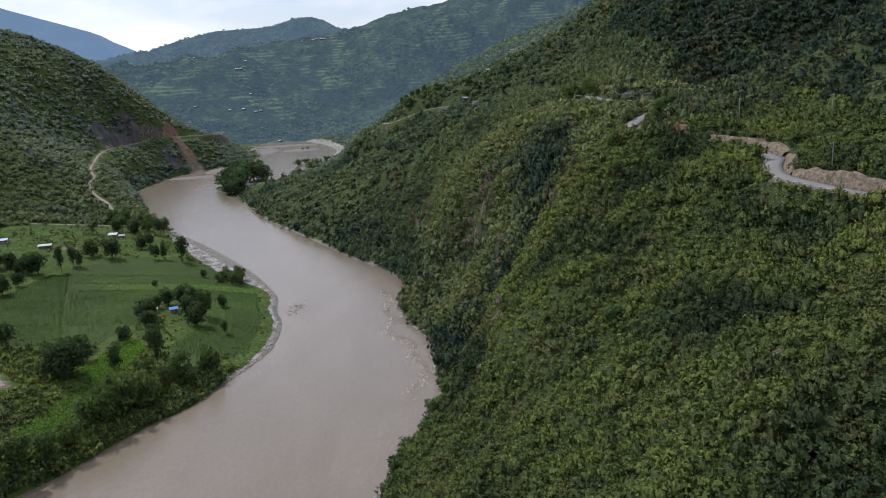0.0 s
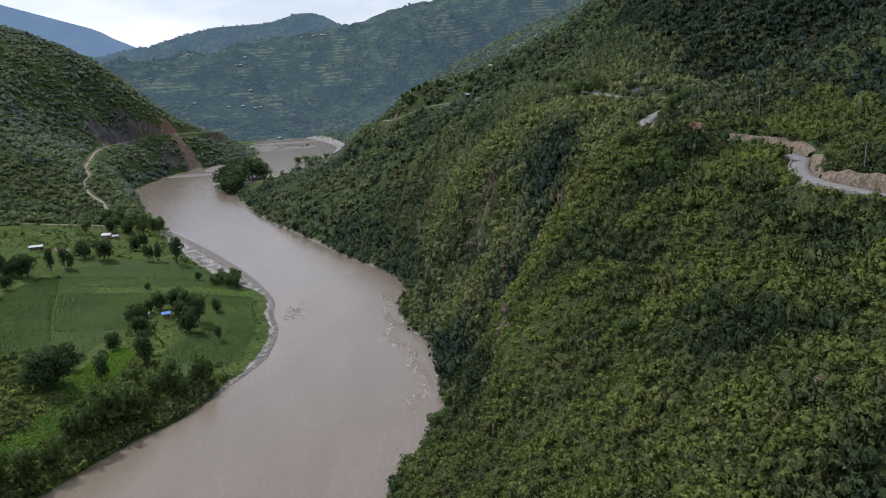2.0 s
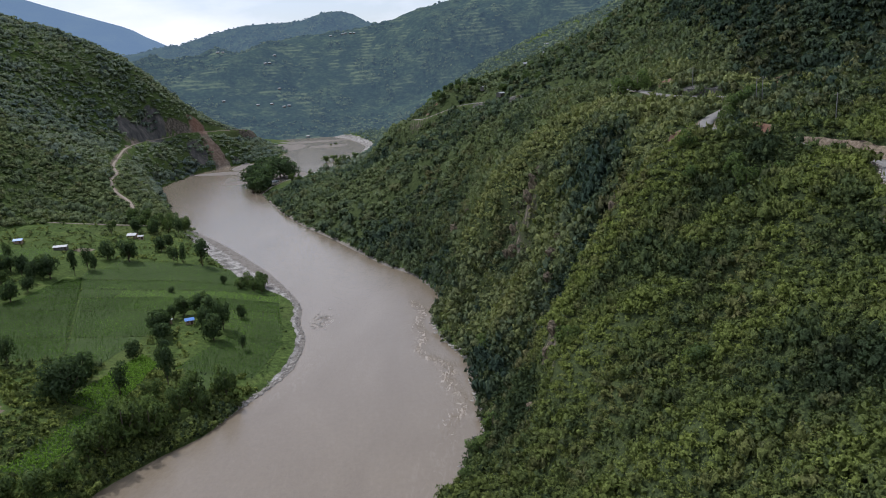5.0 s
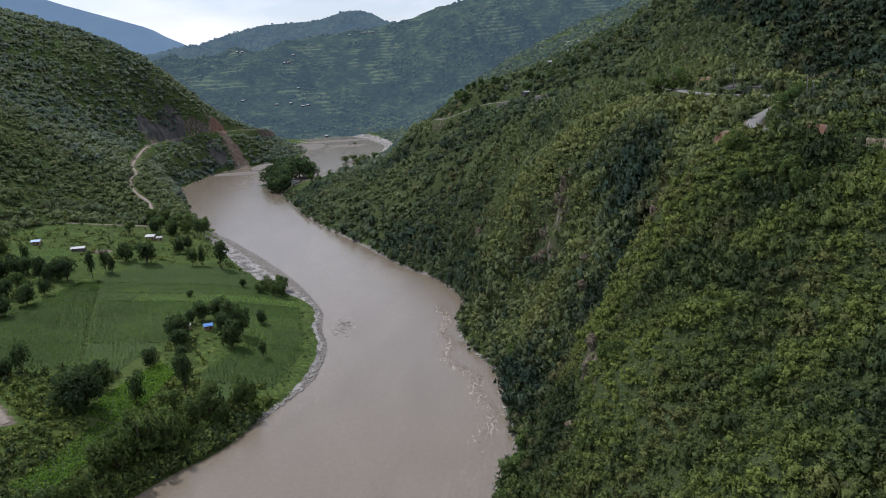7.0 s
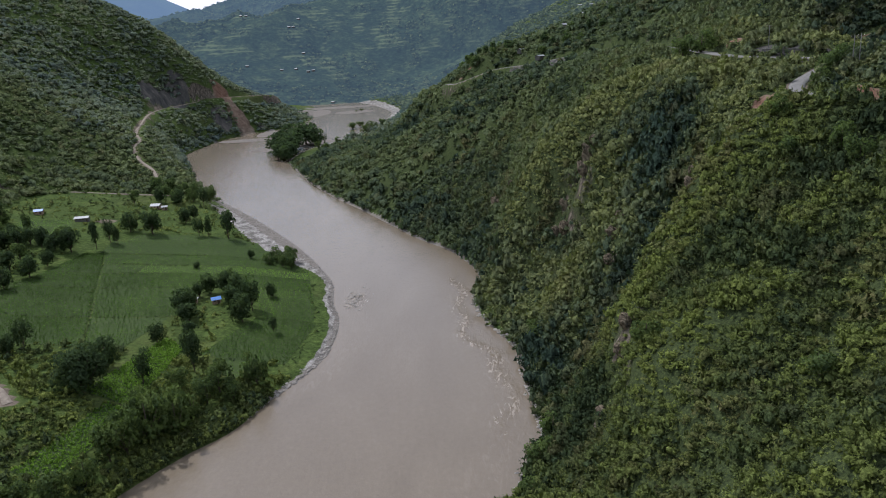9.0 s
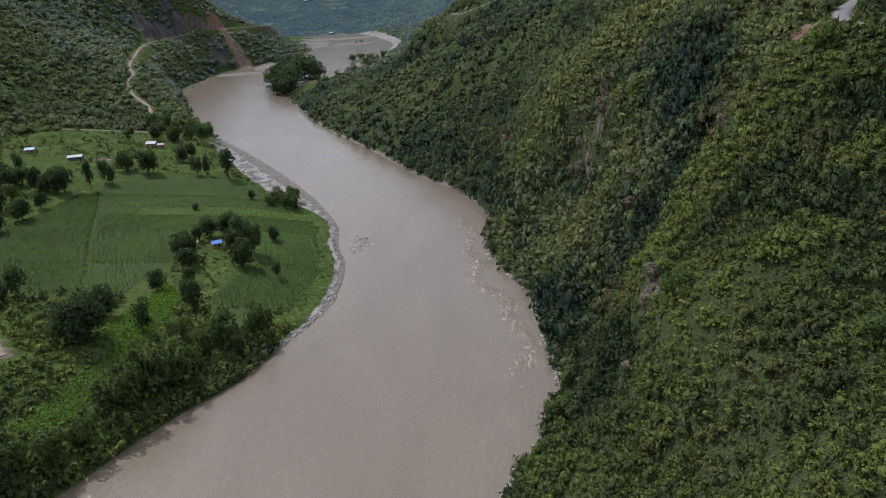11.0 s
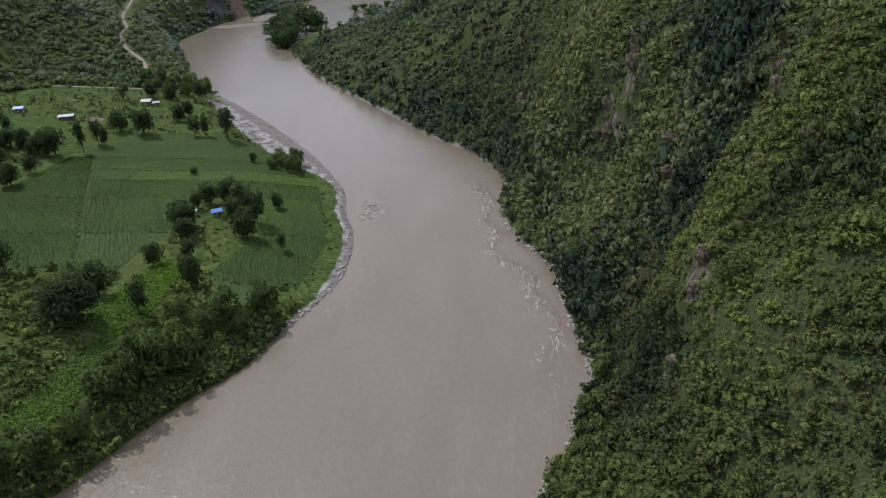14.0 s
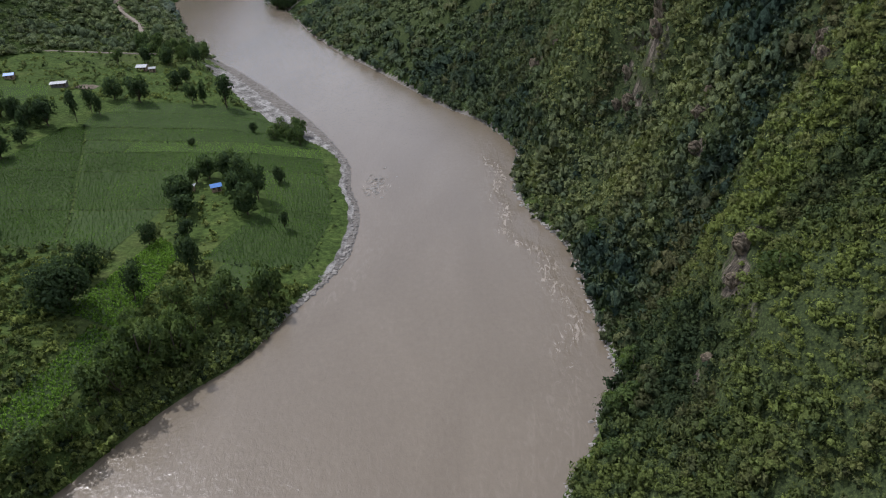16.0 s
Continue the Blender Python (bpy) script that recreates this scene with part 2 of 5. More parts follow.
L_LINES = [
    ([-205, -142, -108, -90, -72, -58, -82, -108, -135, -164, -194, -228, -258, -302, -296, -268, -232, -216, -240, -345],
     [5, 5, 5, 4, 3, 2.0, 2.0, 2.0, 2.5, 4, 5, 6, 8, 9, 12, 9, 6, 4, 3, 4]),
    ([-230, -160, -122, -112, -100, -90, -108, -132, -160, -186, -206, -238, -270, -312, -308, -282, -244, -228, -262, -380],
     [15, 15, 11, 10, 8.5, 6.5, 6.5, 8, 11, 13, 13, 15, 24, 25, 30, 24, 16, 9, 5, 10]),
    ([-280, -190, -150, -142, -150, -165, -175, -190, -205, -222, -232, -262, -285, -335, -338, -305, -285, -272, -330, -450],
     [22, 20, 18, 17, 14, 11, 12, 15, 16, 17, 18, 31, 38, 46, 54, 49, 48, 34, 30, 40]),
    ([-360, -260, -235, -235, -240, -255, -262, -268, -275, -275, -275, -310, -340, -372, -370, -345, -330, -320, -420, -560],
     [45, 35, 30, 28, 26, 25, 24, 25, 27, 28, 32, 54, 68, 78, 98, 101, 88, 52, 45, 70]),
    ([-470, -400, -380, -380, -380, -380, -375, -370, -365, -360, -360, -390, -420, -425, -425, -410, -400, -420, -560, -700],
     [120, 95, 90, 85, 82, 78, 74, 72, 74, 80, 90, 110, 124, 136, 162, 163, 146, 84, 60, 100]),
    ([-640, -560, -540, -540, -530, -530, -530, -530, -520, -520, -520, -520, -520, -520, -520, -510, -510, -560, -700, -900],
     [200, 170, 165, 165, 165, 165, 168, 172, 176, 180, 184, 188, 192, 200, 208, 206, 190, 130, 90, 130]),
]


# Across the hills at the valley's head: y, then x and z from left to right.
FAR = [
    (1540, [-1600, -900, -600, -376, -265, -150, -100, 20, 100, 182, 289, 401, 507, 700, 1600, 4800], [180, 130, 100, 60, 48, 14, 18, 58, 92, 126, 178, 230, 260, 380, 560, 700]),
    (1640, [-1600, -900, -600, -430, -290, -150, -60, 40, 182, 289, 401, 700, 1600, 4800], [185, 140, 116, 100, 88, 70, 52, 52, 92, 138, 185, 330, 560, 700]),
    (1750, [-1600, -900, -650, -480, -320, -88, 100, 250, 450, 800, 1600, 4800], [190, 150, 135, 140, 138, 125, 178, 226, 275, 420, 560, 700]),
    (2000, [-1600, -1000, -797, -658, -486, -371, -201, -101, 60, 225, 329, 408, 496, 553, 800, 1600, 4800],
     [230, 190, 178, 166, 184, 198, 217, 238, 270, 297, 294, 279, 272, 283, 400, 560, 700]),
    (2250, [-1600, -600, -371, -100, 100, 400, 800, 1600, 4800], [140, 150, 190, 215, 235, 240, 300, 400, 500]),
    (2600, [-1600, -1100, -955, -816, -696, -539, -385, -307, -249, -193, -129, 0, 400, 1600, 4800], [120, 170, 206, 236, 272, 298, 302, 322, 328, 312, 277, 250, 220, 380, 500]),
    (3300, [-4800, 4800], [90, 90]),
    (4300, [-4800, -2600, -2200, -2055, -1915, -1806, -1689, -1560, -1491, -1376, -1324, -1100, -500, 4800], [760, 790, 655, 606, 560, 510, 478, 438, 400, 340, 312, 280, 210, 200]),
    (4800, [-4800, 4800], [60, 60]),
]


def cubic(x, xp, fp):
    """A smooth curve through the points, with no overshoot."""
    xp, fp, x = np.asarray(xp, float), np.asarray(fp, float), np.asarray(x, float)
    h, s = np.diff(xp), np.diff(fp) / np.maximum(np.diff(xp), 1e-9)
    m = np.zeros(len(xp))
    ok = s[:-1] * s[1:] > 0
    m[1:-1][ok] = 3 * (h[:-1] + h[1:])[ok] / ((2 * h[1:] + h[:-1]) / np.where(s[:-1] == 0, 1, s[:-1]) + (h[1:] + 2 * h[:-1]) / np.where(s[1:] == 0, 1, s[1:]))[ok]
    m[0], m[-1] = s[0], s[-1]
    xc = np.clip(x, xp[0], xp[-1])
    k = np.clip(np.searchsorted(xp, xc) - 1, 0, len(h) - 1)
    t = (xc - xp[k]) / h[k]
    return ((2 * t**3 - 3 * t**2 + 1) * fp[k] + (t**3 - 2 * t**2 + t) * h[k] * m[k] + (3 * t**2 - 2 * t**3) * fp[k + 1] + (t**3 - t**2) * h[k] * m[k + 1])


def lattice(ix, iy, seed):
    h = (ix.astype(np.int64) * 374761393 + iy.astype(np.int64) * 668265263 + seed * 974634777) & 0xFFFFFFFF
    h = ((h ^ (h >> 13)) * 1274126177) & 0xFFFFFFFF
    return ((h ^ (h >> 16)) & 0xFFFF) / 65535.0


def value_noise(x, y, seed=0):
    """Smooth noise from 0 to 1 with features of size 1."""
    ix, iy = np.floor(x), np.floor(y)
    fx, fy = x - ix, y - iy
    fx, fy = fx * fx * (3 - 2 * fx), fy * fy * (3 - 2 * fy)
    a, b = lattice(ix, iy, seed), lattice(ix + 1, iy, seed)
    c, d = lattice(ix, iy + 1, seed), lattice(ix + 1, iy + 1, seed)
    return (a * (1 - fx) + b * fx) * (1 - fy) + (c * (1 - fx) + d * fx) * fy


def fractal(x, y, size, octaves=4, seed=0):
    total, amp, norm = 0.0, 1.0, 0.0
    for n in range(octaves):
        total = total + amp * value_noise(x / size * 2**n + 17.3 * n, y / size * 2**n - 9.1 * n, seed + n)
        norm, amp = norm + amp, amp * 0.5
    return total / norm


def smooth(x, lo, hi):
    t = np.clip((x - lo) / (hi - lo), 0, 1)
    return t * t * (3 - 2 * t)


def lines_at(y):
    """All feature lines across the valley at y, from left to right: x and z."""
    y = float(np.clip(y, -200, 1500))
    rb, lb = float(cubic(y, RB_Y, RB_X)), float(cubic(y, LB_Y, LB_X))
    left = [(float(cubic(y, L_Y, xs)), float(cubic(y, L_Y, zs))) for xs, zs in L_LINES]
    right = [(float(cubic(y, R_Y, xs)), float(cubic(y, R_Y, zs))) for xs, zs in R_LINES]
    left = [(-5000, 420), (-1500, 330), (-800, left[-1][1] + 60)] + left[::-1]
    right = right + [(700, right[-1][1] + 170), (1600, 560), (5000, 700)]
    pts = left + [(lb, 0.0), (lb + 7, -2.5), (rb - 6, -2.5), (rb, 0.0)] + right
    xs, zs = np.array([p[0] for p in pts]), np.array([p[1] for p in pts])
    return np.maximum.accumulate(xs + np.arange(len(xs)) * 1e-2), zs, lb, rb


def to_road(x, y, road):
    """Distance to a road's centre line, and the road's height there."""
    best, height = np.full(np.shape(x), 1e9), np.zeros(np.shape(x))
    for (x0, y0, z0), (x1, y1, z1) in zip(road[:-1], road[1:]):
        t = np.clip(((x - x0) * (x1 - x0) + (y - y0) * (y1 - y0)) / ((x1 - x0) ** 2 + (y1 - y0) ** 2), 0, 1)
        d = np.hypot(x - x0 - t * (x1 - x0), y - y0 - t * (y1 - y0))
        height = np.where(d < best, z0 + t * (z1 - z0), height)
        best = np.minimum(best, d)
    return best, height


def bend(points, steps=6):
    """A road's corners rounded: a Catmull-Rom curve through them."""
    p = np.array(points, float)
    p = np.vstack([2 * p[0] - p[1], p, 2 * p[-1] - p[-2]])
    out = []
    for k in range(1, len(p) - 2):
        for t in np.arange(steps) / steps:
            out.append(0.5 * (2 * p[k] + (p[k + 1] - p[k - 1]) * t + (2 * p[k - 1] - 5 * p[k] + 4 * p[k + 1] - p[k + 2]) * t**2
                              + (3 * p[k] - p[k - 1] - 3 * p[k + 1] + p[k + 2]) * t**3))
    return [tuple(q) for q in out] + [tuple(p[-2])]


HIGHWAY = bend([(150, 50, 72), (128, 92, 76), (118, 110, 78), (113, 119.5, 78.9), (109.5, 127.5, 79.6), (107.2, 134, 80.2), (107.2, 141, 80.8), (111.8, 151.5, 81.4), (117, 160, 81.8), (119, 168, 82.1), (117.5, 176, 82.6), (114.5, 184.5, 83.5), (109.5, 193, 85), (102, 203, 86.9),
                (95, 218, 88.2), (101, 232, 90), (114, 246, 92.3), (124, 260, 94), (121, 275, 94.6), (111, 287, 95), (107, 303, 95.5), (108, 335, 96.2), (110, 380, 97), (110, 425, 97.5),
                (99, 470, 96), (84, 510, 92), (60, 560, 86), (38, 598, 82), (10, 622, 72), (2, 650, 70), (-4, 700, 64), (-12, 760, 52), (20, 850, 40)])
SIDE_TRACK = bend([(-222, 560, 19), (-236, 588, 22), (-256, 612, 28), (-269, 640, 33), (-275, 668, 36), (-292, 705, 40), (-308, 760, 43), (-331, 840, 45), (-338, 900, 46), (-330, 950, 46),
                   (-318, 990, 47), (-303, 1016, 48), (-284, 1056, 46), (-262, 1120, 42), (-262, 1180, 34)])
FARM_TRACK = bend([(-190, 505, 15.5), (-238, 505, 20), (-272, 500, 24), (-292, 484, 25), (-330, 460, 30)])
DIRT_TRACK = bend([(-133, 203, 15), (-139, 209, 16.5), (-147, 214, 17.3), (-160, 214, 18.5), (-190, 206, 20)])
ROADS = [(HIGHWAY, 2.7), (SIDE_TRACK, 2.2), (FARM_TRACK, 1.6), (DIRT_TRACK, 2.0)]


# sand and shingle bars in the upper reach: x, y and half lengths
BARS = [(-202, 828, 22, 17), (-248, 925, 40, 18), (-158, 868, 26, 42), (-216, 1240, 30, 70), (-150, 1230, 36, 28), (-186, 1335, 66, 24), (-236, 985, 14, 40)]


def axis(parts):
    out = [parts[0][0]]
    for lo, hi, step in parts:
        n = max(1, round((hi - lo) / step))
        out += list(lo + (hi - lo) * np.arange(1, n + 1) / n)
    return np.array(out)


GX = axis([(-4800, -1600, 400), (-1600, -700, 60), (-700, -400, 12), (-400, -300, 4), (-300, -110, 3), (-110, 140, 2), (140, 180, 3), (180, 300, 5), (300, 700, 14), (700, 1600, 60), (1600, 4800, 400)])
GY = axis([(-4800, -600, 600), (-600, 0, 40), (0, 60, 5), (60, 420, 2), (420, 760, 3.4), (760, 1120, 6), (1120, 1420, 12)])
NEAR_ROWS = len(GY)
GY = np.concatenate([GY, axis([(1420, 2700, 20), (2700, 3300, 60), (3300, 4800, 75)])[1:]])
HILL_ROWS = int(np.searchsorted(GY, 3300)) + 1


# Spurs and gullies of the river face: how far it stands out towards the water at a few heights (rows) along the valley.
FACE_Y = [40, 60, 90, 115, 135, 150, 165, 180, 195, 210, 225, 240, 255, 270, 285, 300, 318, 336, 356, 380, 410, 450, 500, 560]
FACE_Z = [0, 14, 34, 56, 80, 100]
FACE_OUT = [
    [0] * 24,
    [0, 1, 0, 2, -3, -4, -6, 2, 2, -5, -7, 1, 4, -5, -9, -10, -4, -1, -2, -7, -8, -6, -2, 0],
    [0, 4, -4, 2, -1, 2, 5, 3, 3, -4, -10, -4, 0, -2, -8, -10, -3, 0, -4, -9, -10, -9, -3, 0],
    [0, 9, -3, -6, -9, -5, -4, -8, -4, -3, -10, -3, 1, 3, 12, 2, 0, -1, 1, 2, -2, -5, -1, 0],
    [0, 6, -5, -11, -10, -4, -4, -9, -1, 1, -1, -1, 1, -5, 5, 2, -3, -4, -4, 0, -1, -3, 0, 0],
    [0] * 24,
]


def build_heights():
    z = np.zeros((len(GY), len(GX)))
    lb, rb = np.zeros(len(GY)), np.zeros(len(GY))
    for j, y in enumerate(GY):
        xs, zs, lb[j], rb[j] = lines_at(min(y, 1420))
        z[j] = cubic(GX, xs, zs)
        if 40 < y < 560:
            out = np.array([np.interp(y, FACE_Y, row) for row in FACE_OUT])
            for _ in range(3):
                shift = np.interp(z[j], FACE_Z, out) * smooth(GX - rb[j], 0, 12)
                z[j] = cubic(GX + shift, xs, zs)
    stations = [(1420, z[NEAR_ROWS - 1])] + [(y, cubic(GX, xs, zs)) for y, xs, zs in FAR]
    for (y0, a), (y1, b) in zip(stations[:-1], stations[1:]):
        for j in np.flatnonzero((GY > y0) & (GY <= y1)):
            z[j] = a + (b - a) * (GY[j] - y0) / (y1 - y0)
    X, Y = np.meshgrid(GX, GY)
    right, left = X - rb[:, None], lb[:, None] - X
    # spurs and gullies down the river face
    face = smooth(right, 4, 30) * (1 - smooth(right, 75, 110)) * smooth(Y, 20, 90) * (1 - smooth(Y, 560, 700))
    rib = fractal(Y + 0.25 * X, X * 0.22, 34, 3, 5)
    z += face * (np.abs(rib - 0.5) * -13 + 2.0)
    hills = np.maximum(smooth(right, 3, 40), smooth(left, 140, 230))
    z += hills * ((fractal(X, Y, 70, 3, 11) - 0.5) * 10 * smooth(np.maximum(right - 120, left - 200), 0, 150) + (fractal(X, Y, 16, 3, 21) - 0.5) * 4.6)
    z += smooth(np.maximum(right, left), 4, 16) * (fractal(X, Y, 9, 2, 31) - 0.5) * 0.8
    head = smooth(Y, 1420, 1700)
    spur = np.abs(fractal(X + 0.35 * Y, Y * 0.35, 260, 4, 41) - 0.5)
    z += head * ((0.14 - spur) * 260 * smooth(Y, 1420, 1800) * (1 - 0.6 * smooth(Y, 1850, 2000) * (1 - smooth(Y, 2020, 2200))) * (1 - smooth(Y, 2450, 2600)))
    z += smooth(Y, 3400, 3900) * (1 - smooth(Y, 4200, 4300)) * (0.2 - np.abs(fractal(X, Y, 600, 4, 51) - 0.5)) * 200
    shore = smooth(np.maximum(right, left), 0, 4)
    for bx, by, rx, ry in BARS:
        z = np.maximum(z, 0.75 * (1 - smooth(np.hypot((X - bx) / rx, (Y - by) / ry), 0.55, 1.2)) - 0.35)
    for road, half in ROADS:
        d, h = to_road(X, Y, road)
        k = 1 - smooth(d, half + 0.6, half + 4.5)
        z = z * (1 - k * shore) + h * k * shore
    z -= 15 * smooth(Y, 252, 278) * (1 - smooth(Y, 288, 335)) * smooth(X, 131, 152) * (1 - 0.5 * smooth(X, 220, 300))
    z += 22 * smooth(Y - 0.2 * (X - 130), 318, 372) * (1 - smooth(Y, 500, 640)) * smooth(X, 128, 185) * (1 - smooth(X, 300, 500))
    d, h = to_road(X, Y, HIGHWAY)
    road_x = np.interp(GY, [q[1] for q in HIGHWAY], [q[0] for q in HIGHWAY])[:, None]
    bank = smooth(Y, 262, 276) * (1 - smooth(Y, 590, 610)) * smooth(d, 4.0, 7.5) * (1 - smooth(d, 12, 34))
    z += np.where(X > road_x, (3.4 - 2.6 * smooth(Y, 305, 330)) * bank, -2.6 * bank * smooth(Y, 300, 340))
    bench = np.exp(-(((X - 38) / 42) ** 2) - ((Y - 650) / 75) ** 2) * smooth(X - road_x, 5, 26)
    return X, Y, z + 8.0 * bench, right, left


X, Y, Z, RIGHT, LEFT = build_heights()


def height(x, y):
    """Ground height by bilinear interpolation of the sheet."""
    x, y = np.asarray(x, float), np.asarray(y, float)
    i = np.clip(np.searchsorted(GX, x) - 1, 0, len(GX) - 2)
    j = np.clip(np.searchsorted(GY, y) - 1, 0, len(GY) - 2)
    fx, fy = np.clip((x - GX[i]) / (GX[i + 1] - GX[i]), 0, 1), np.clip((y - GY[j]) / (GY[j + 1] - GY[j]), 0, 1)
    return (Z[j, i] * (1 - fx) + Z[j, i + 1] * fx) * (1 - fy) + (Z[j + 1, i] * (1 - fx) + Z[j + 1, i + 1] * fx) * fy


def bank_right(y):
    return cubic(y, RB_Y, RB_X)


def bank_left(y):
    return cubic(y, LB_Y, LB_X)


def mesh_from(name, verts, quads, material, attrs=(), flat=False, normals=None):
    """A mesh from arrays of corners and of faces with alike numbers of corners, with named numbers (and normals) on its corners."""
    me = bpy.data.meshes.new(name)
    verts, quads = np.asarray(verts, np.float32), np.asarray(quads, np.int32)
    me.vertices.add(len(verts))
    me.vertices.foreach_set("co", verts.ravel())
    me.loops.add(quads.size)
    me.loops.foreach_set("vertex_index", quads.ravel())
    me.polygons.add(len(quads))
    me.polygons.foreach_set("loop_start", np.arange(0, quads.size, quads.shape[1], dtype=np.int32))
    me.polygons.foreach_set("use_smooth", np.full(len(quads), not flat or normals is not None))
    for key, values in attrs:
        a = me.attributes.new(key, "FLOAT", "POINT")
        a.data.foreach_set("value", np.asarray(values, np.float32))
    me.update(calc_edges=True)
    if normals is not None:
        me.normals_split_custom_set_from_vertices(np.asarray(normals, np.float32))
    me.materials.append(material)
    return me


def grid_quads(rows, cols):
    k = (np.arange(rows - 1)[:, None] * cols + np.arange(cols - 1)[None, :]).ravel()
    return np.stack([k, k + 1, k + cols + 1, k + cols], 1)


def sheet(r0, r1, material, name, attrs=()):
    v = np.stack([X[r0:r1], Y[r0:r1], Z[r0:r1]], -1).reshape(-1, 3)
    return mesh_from(name, v, grid_quads(r1 - r0, len(GX)), material, attrs)


# what covers the ground
road_d = np.minimum.reduce([to_road(X, Y, road)[0] - half for road, half in ROADS])
spit = smooth(LEFT, -4, -1) * (smooth(Y, 228, 262) * (1 - smooth(Y, 470, 540))) * (1 - smooth(LEFT, 2.6 + 20.4 * smooth(Y, 345, 410), 5 + 23.5 * smooth(Y, 345, 410)))
bar = smooth(RIGHT, -8, -4) * smooth(Y, 780, 860) * (1 - smooth(RIGHT, 26, 40)) * (1 - smooth(Z, 2.0, 4.0))
bars = np.maximum.reduce([1 - smooth(np.hypot((X - bx) / rx, (Y - by) / ry), 0.8, 1.3) for bx, by, rx, ry in BARS])
GRAVEL = np.clip(np.maximum.reduce([spit, bar, 0.9 * bars]), 0, 1)
MUDDY = bars * (Y > 700)
WET = (1 - smooth(np.where((Y < 600) & (LEFT > -12) & (Y > 225), LEFT, np.where(RIGHT > -12, RIGHT * 5, 99.0)), 1.2 + 7 * smooth(Y, 350, 420), 2.8 + 9 * smooth(Y, 350, 420)))
WET = np.maximum(WET, 0.85 * MUDDY)


def patch(cx, cy, rx, ry):
    return 1 - smooth(np.hypot((X - cx) / rx, (Y - cy) / ry), 0.5, 1.15)


# cuttings above the highway, the red slide above the river, worn ground by the barn
uphill = smooth(X - np.array([min(HIGHWAY, key=lambda q: abs(q[1] - y))[0] for y in GY])[:, None], 2.5, 5)
cutting = uphill * (1 - smooth(to_road(X, Y, HIGHWAY)[0], 3.4, 4.6)) * np.maximum(smooth(Y, 96, 104) * (1 - smooth(Y, 196, 204)), 0.75 * smooth(Y, 284, 292) * (1 - smooth(Y, 306, 314)))
slide = 1 - smooth(to_road(X, Y, [(-303, 1026, 0), (-290, 1018, 0)])[0], 5, 10)
slide = np.maximum(slide, 1 - smooth(to_road(X, Y, [(-288, 1016, 0), (-270, 998, 0), (-262, 990, 0)])[0] - 5 * smooth(X, -285, -268), 6, 11))
EARTH = np.clip(np.maximum.reduce([cutting, patch(-205, 432, 7, 6), patch(89, 226, 4, 5), slide, 0.8 * (1 - smooth(road_d, -0.2, 0.9))]), 0, 1)
RED = np.clip(np.maximum.reduce([patch(-303, 1028, 15, 16), 0.4 * patch(-280, 1006, 20, 20), patch(89, 226, 5, 6), patch(107, 209, 3, 9), patch(155, 298, 5, 5), patch(17, 634, 7, 8), patch(118, 118, 5, 8), patch(116, 322, 4, 5)]), 0, 1)
EARTH = np.maximum(EARTH, RED)
# Dark rock and, along the side track, shade put in as colour.
CLIFF = np.clip(np.maximum.reduce([patch(-338, 945, 17, 48), patch(-350, 900, 14, 30), patch(-292, 980, 14, 24), patch(-253, 1022, 6, 8), 0.9 * patch(74, 508, 9, 30), 0.9 * patch(50, 556, 9, 22), patch(118, 268, 7, 8), patch(120, 287, 9, 7), patch(117, 295, 6, 7)]), 0, 1) * (1 - EARTH)
CRAGS = [(53, 303, 2.5, 4), (48, 287, 2.5, 4), (50, 295, 2, 4), (42, 300, 3, 4), (41, 288, 3, 4), (50, 247, 3, 4), (47, 240, 4, 4), (69, 226, 4, 4), (64, 214, 3, 4), (39, 183, 4, 4), (36, 177, 3, 3), (30, 170, 3, 3), (72, 72, 3, 3), (20, 372, 6, 6)]
CRAG = np.clip(sum(np.exp(-(((X - cx) / rx) ** 2) - ((Y - cy) / ry) ** 2) for cx, cy, rx, ry in CRAGS), 0, 1) * smooth(fractal(X * 2, Y, 5, 3, 77), 0.40, 0.55)
hill_foot = np.where(GY < 545, cubic(np.clip(GY, -200, 1500), L_Y, L_LINES[3][0]), cubic(np.clip(GY, -200, 1500), LB_Y, LB_X) - 6)[:, None]
BRUSH = np.maximum(smooth(RIGHT, 1, 6) * (1 - 0.2 * smooth(Y, 380, 460)), 0.3 * smooth(hill_foot - X, -3, 4)) * (1 - smooth(Y, 1200, 1400)) * (1 - 0.9 * smooth(Y, 715, 735) * (1 - smooth(Y, 900, 930)) * (1 - smooth(RIGHT, 22, 30)))
ground = new("ground", sheet(0, NEAR_ROWS, GROUND, "ground", (("gravel", GRAVEL[:NEAR_ROWS].ravel()), ("earth", EARTH[:NEAR_ROWS].ravel()), ("red", RED[:NEAR_ROWS].ravel()), ("crag", CRAG[:NEAR_ROWS].ravel()), ("brush", BRUSH[:NEAR_ROWS].ravel()), ("cliff", CLIFF[:NEAR_ROWS].ravel()), ("wet", WET[:NEAR_ROWS].ravel()))))
tagged(ground, "steep green valley slopes of grass, scrub, rock and gravel", "ground", kind="structure")

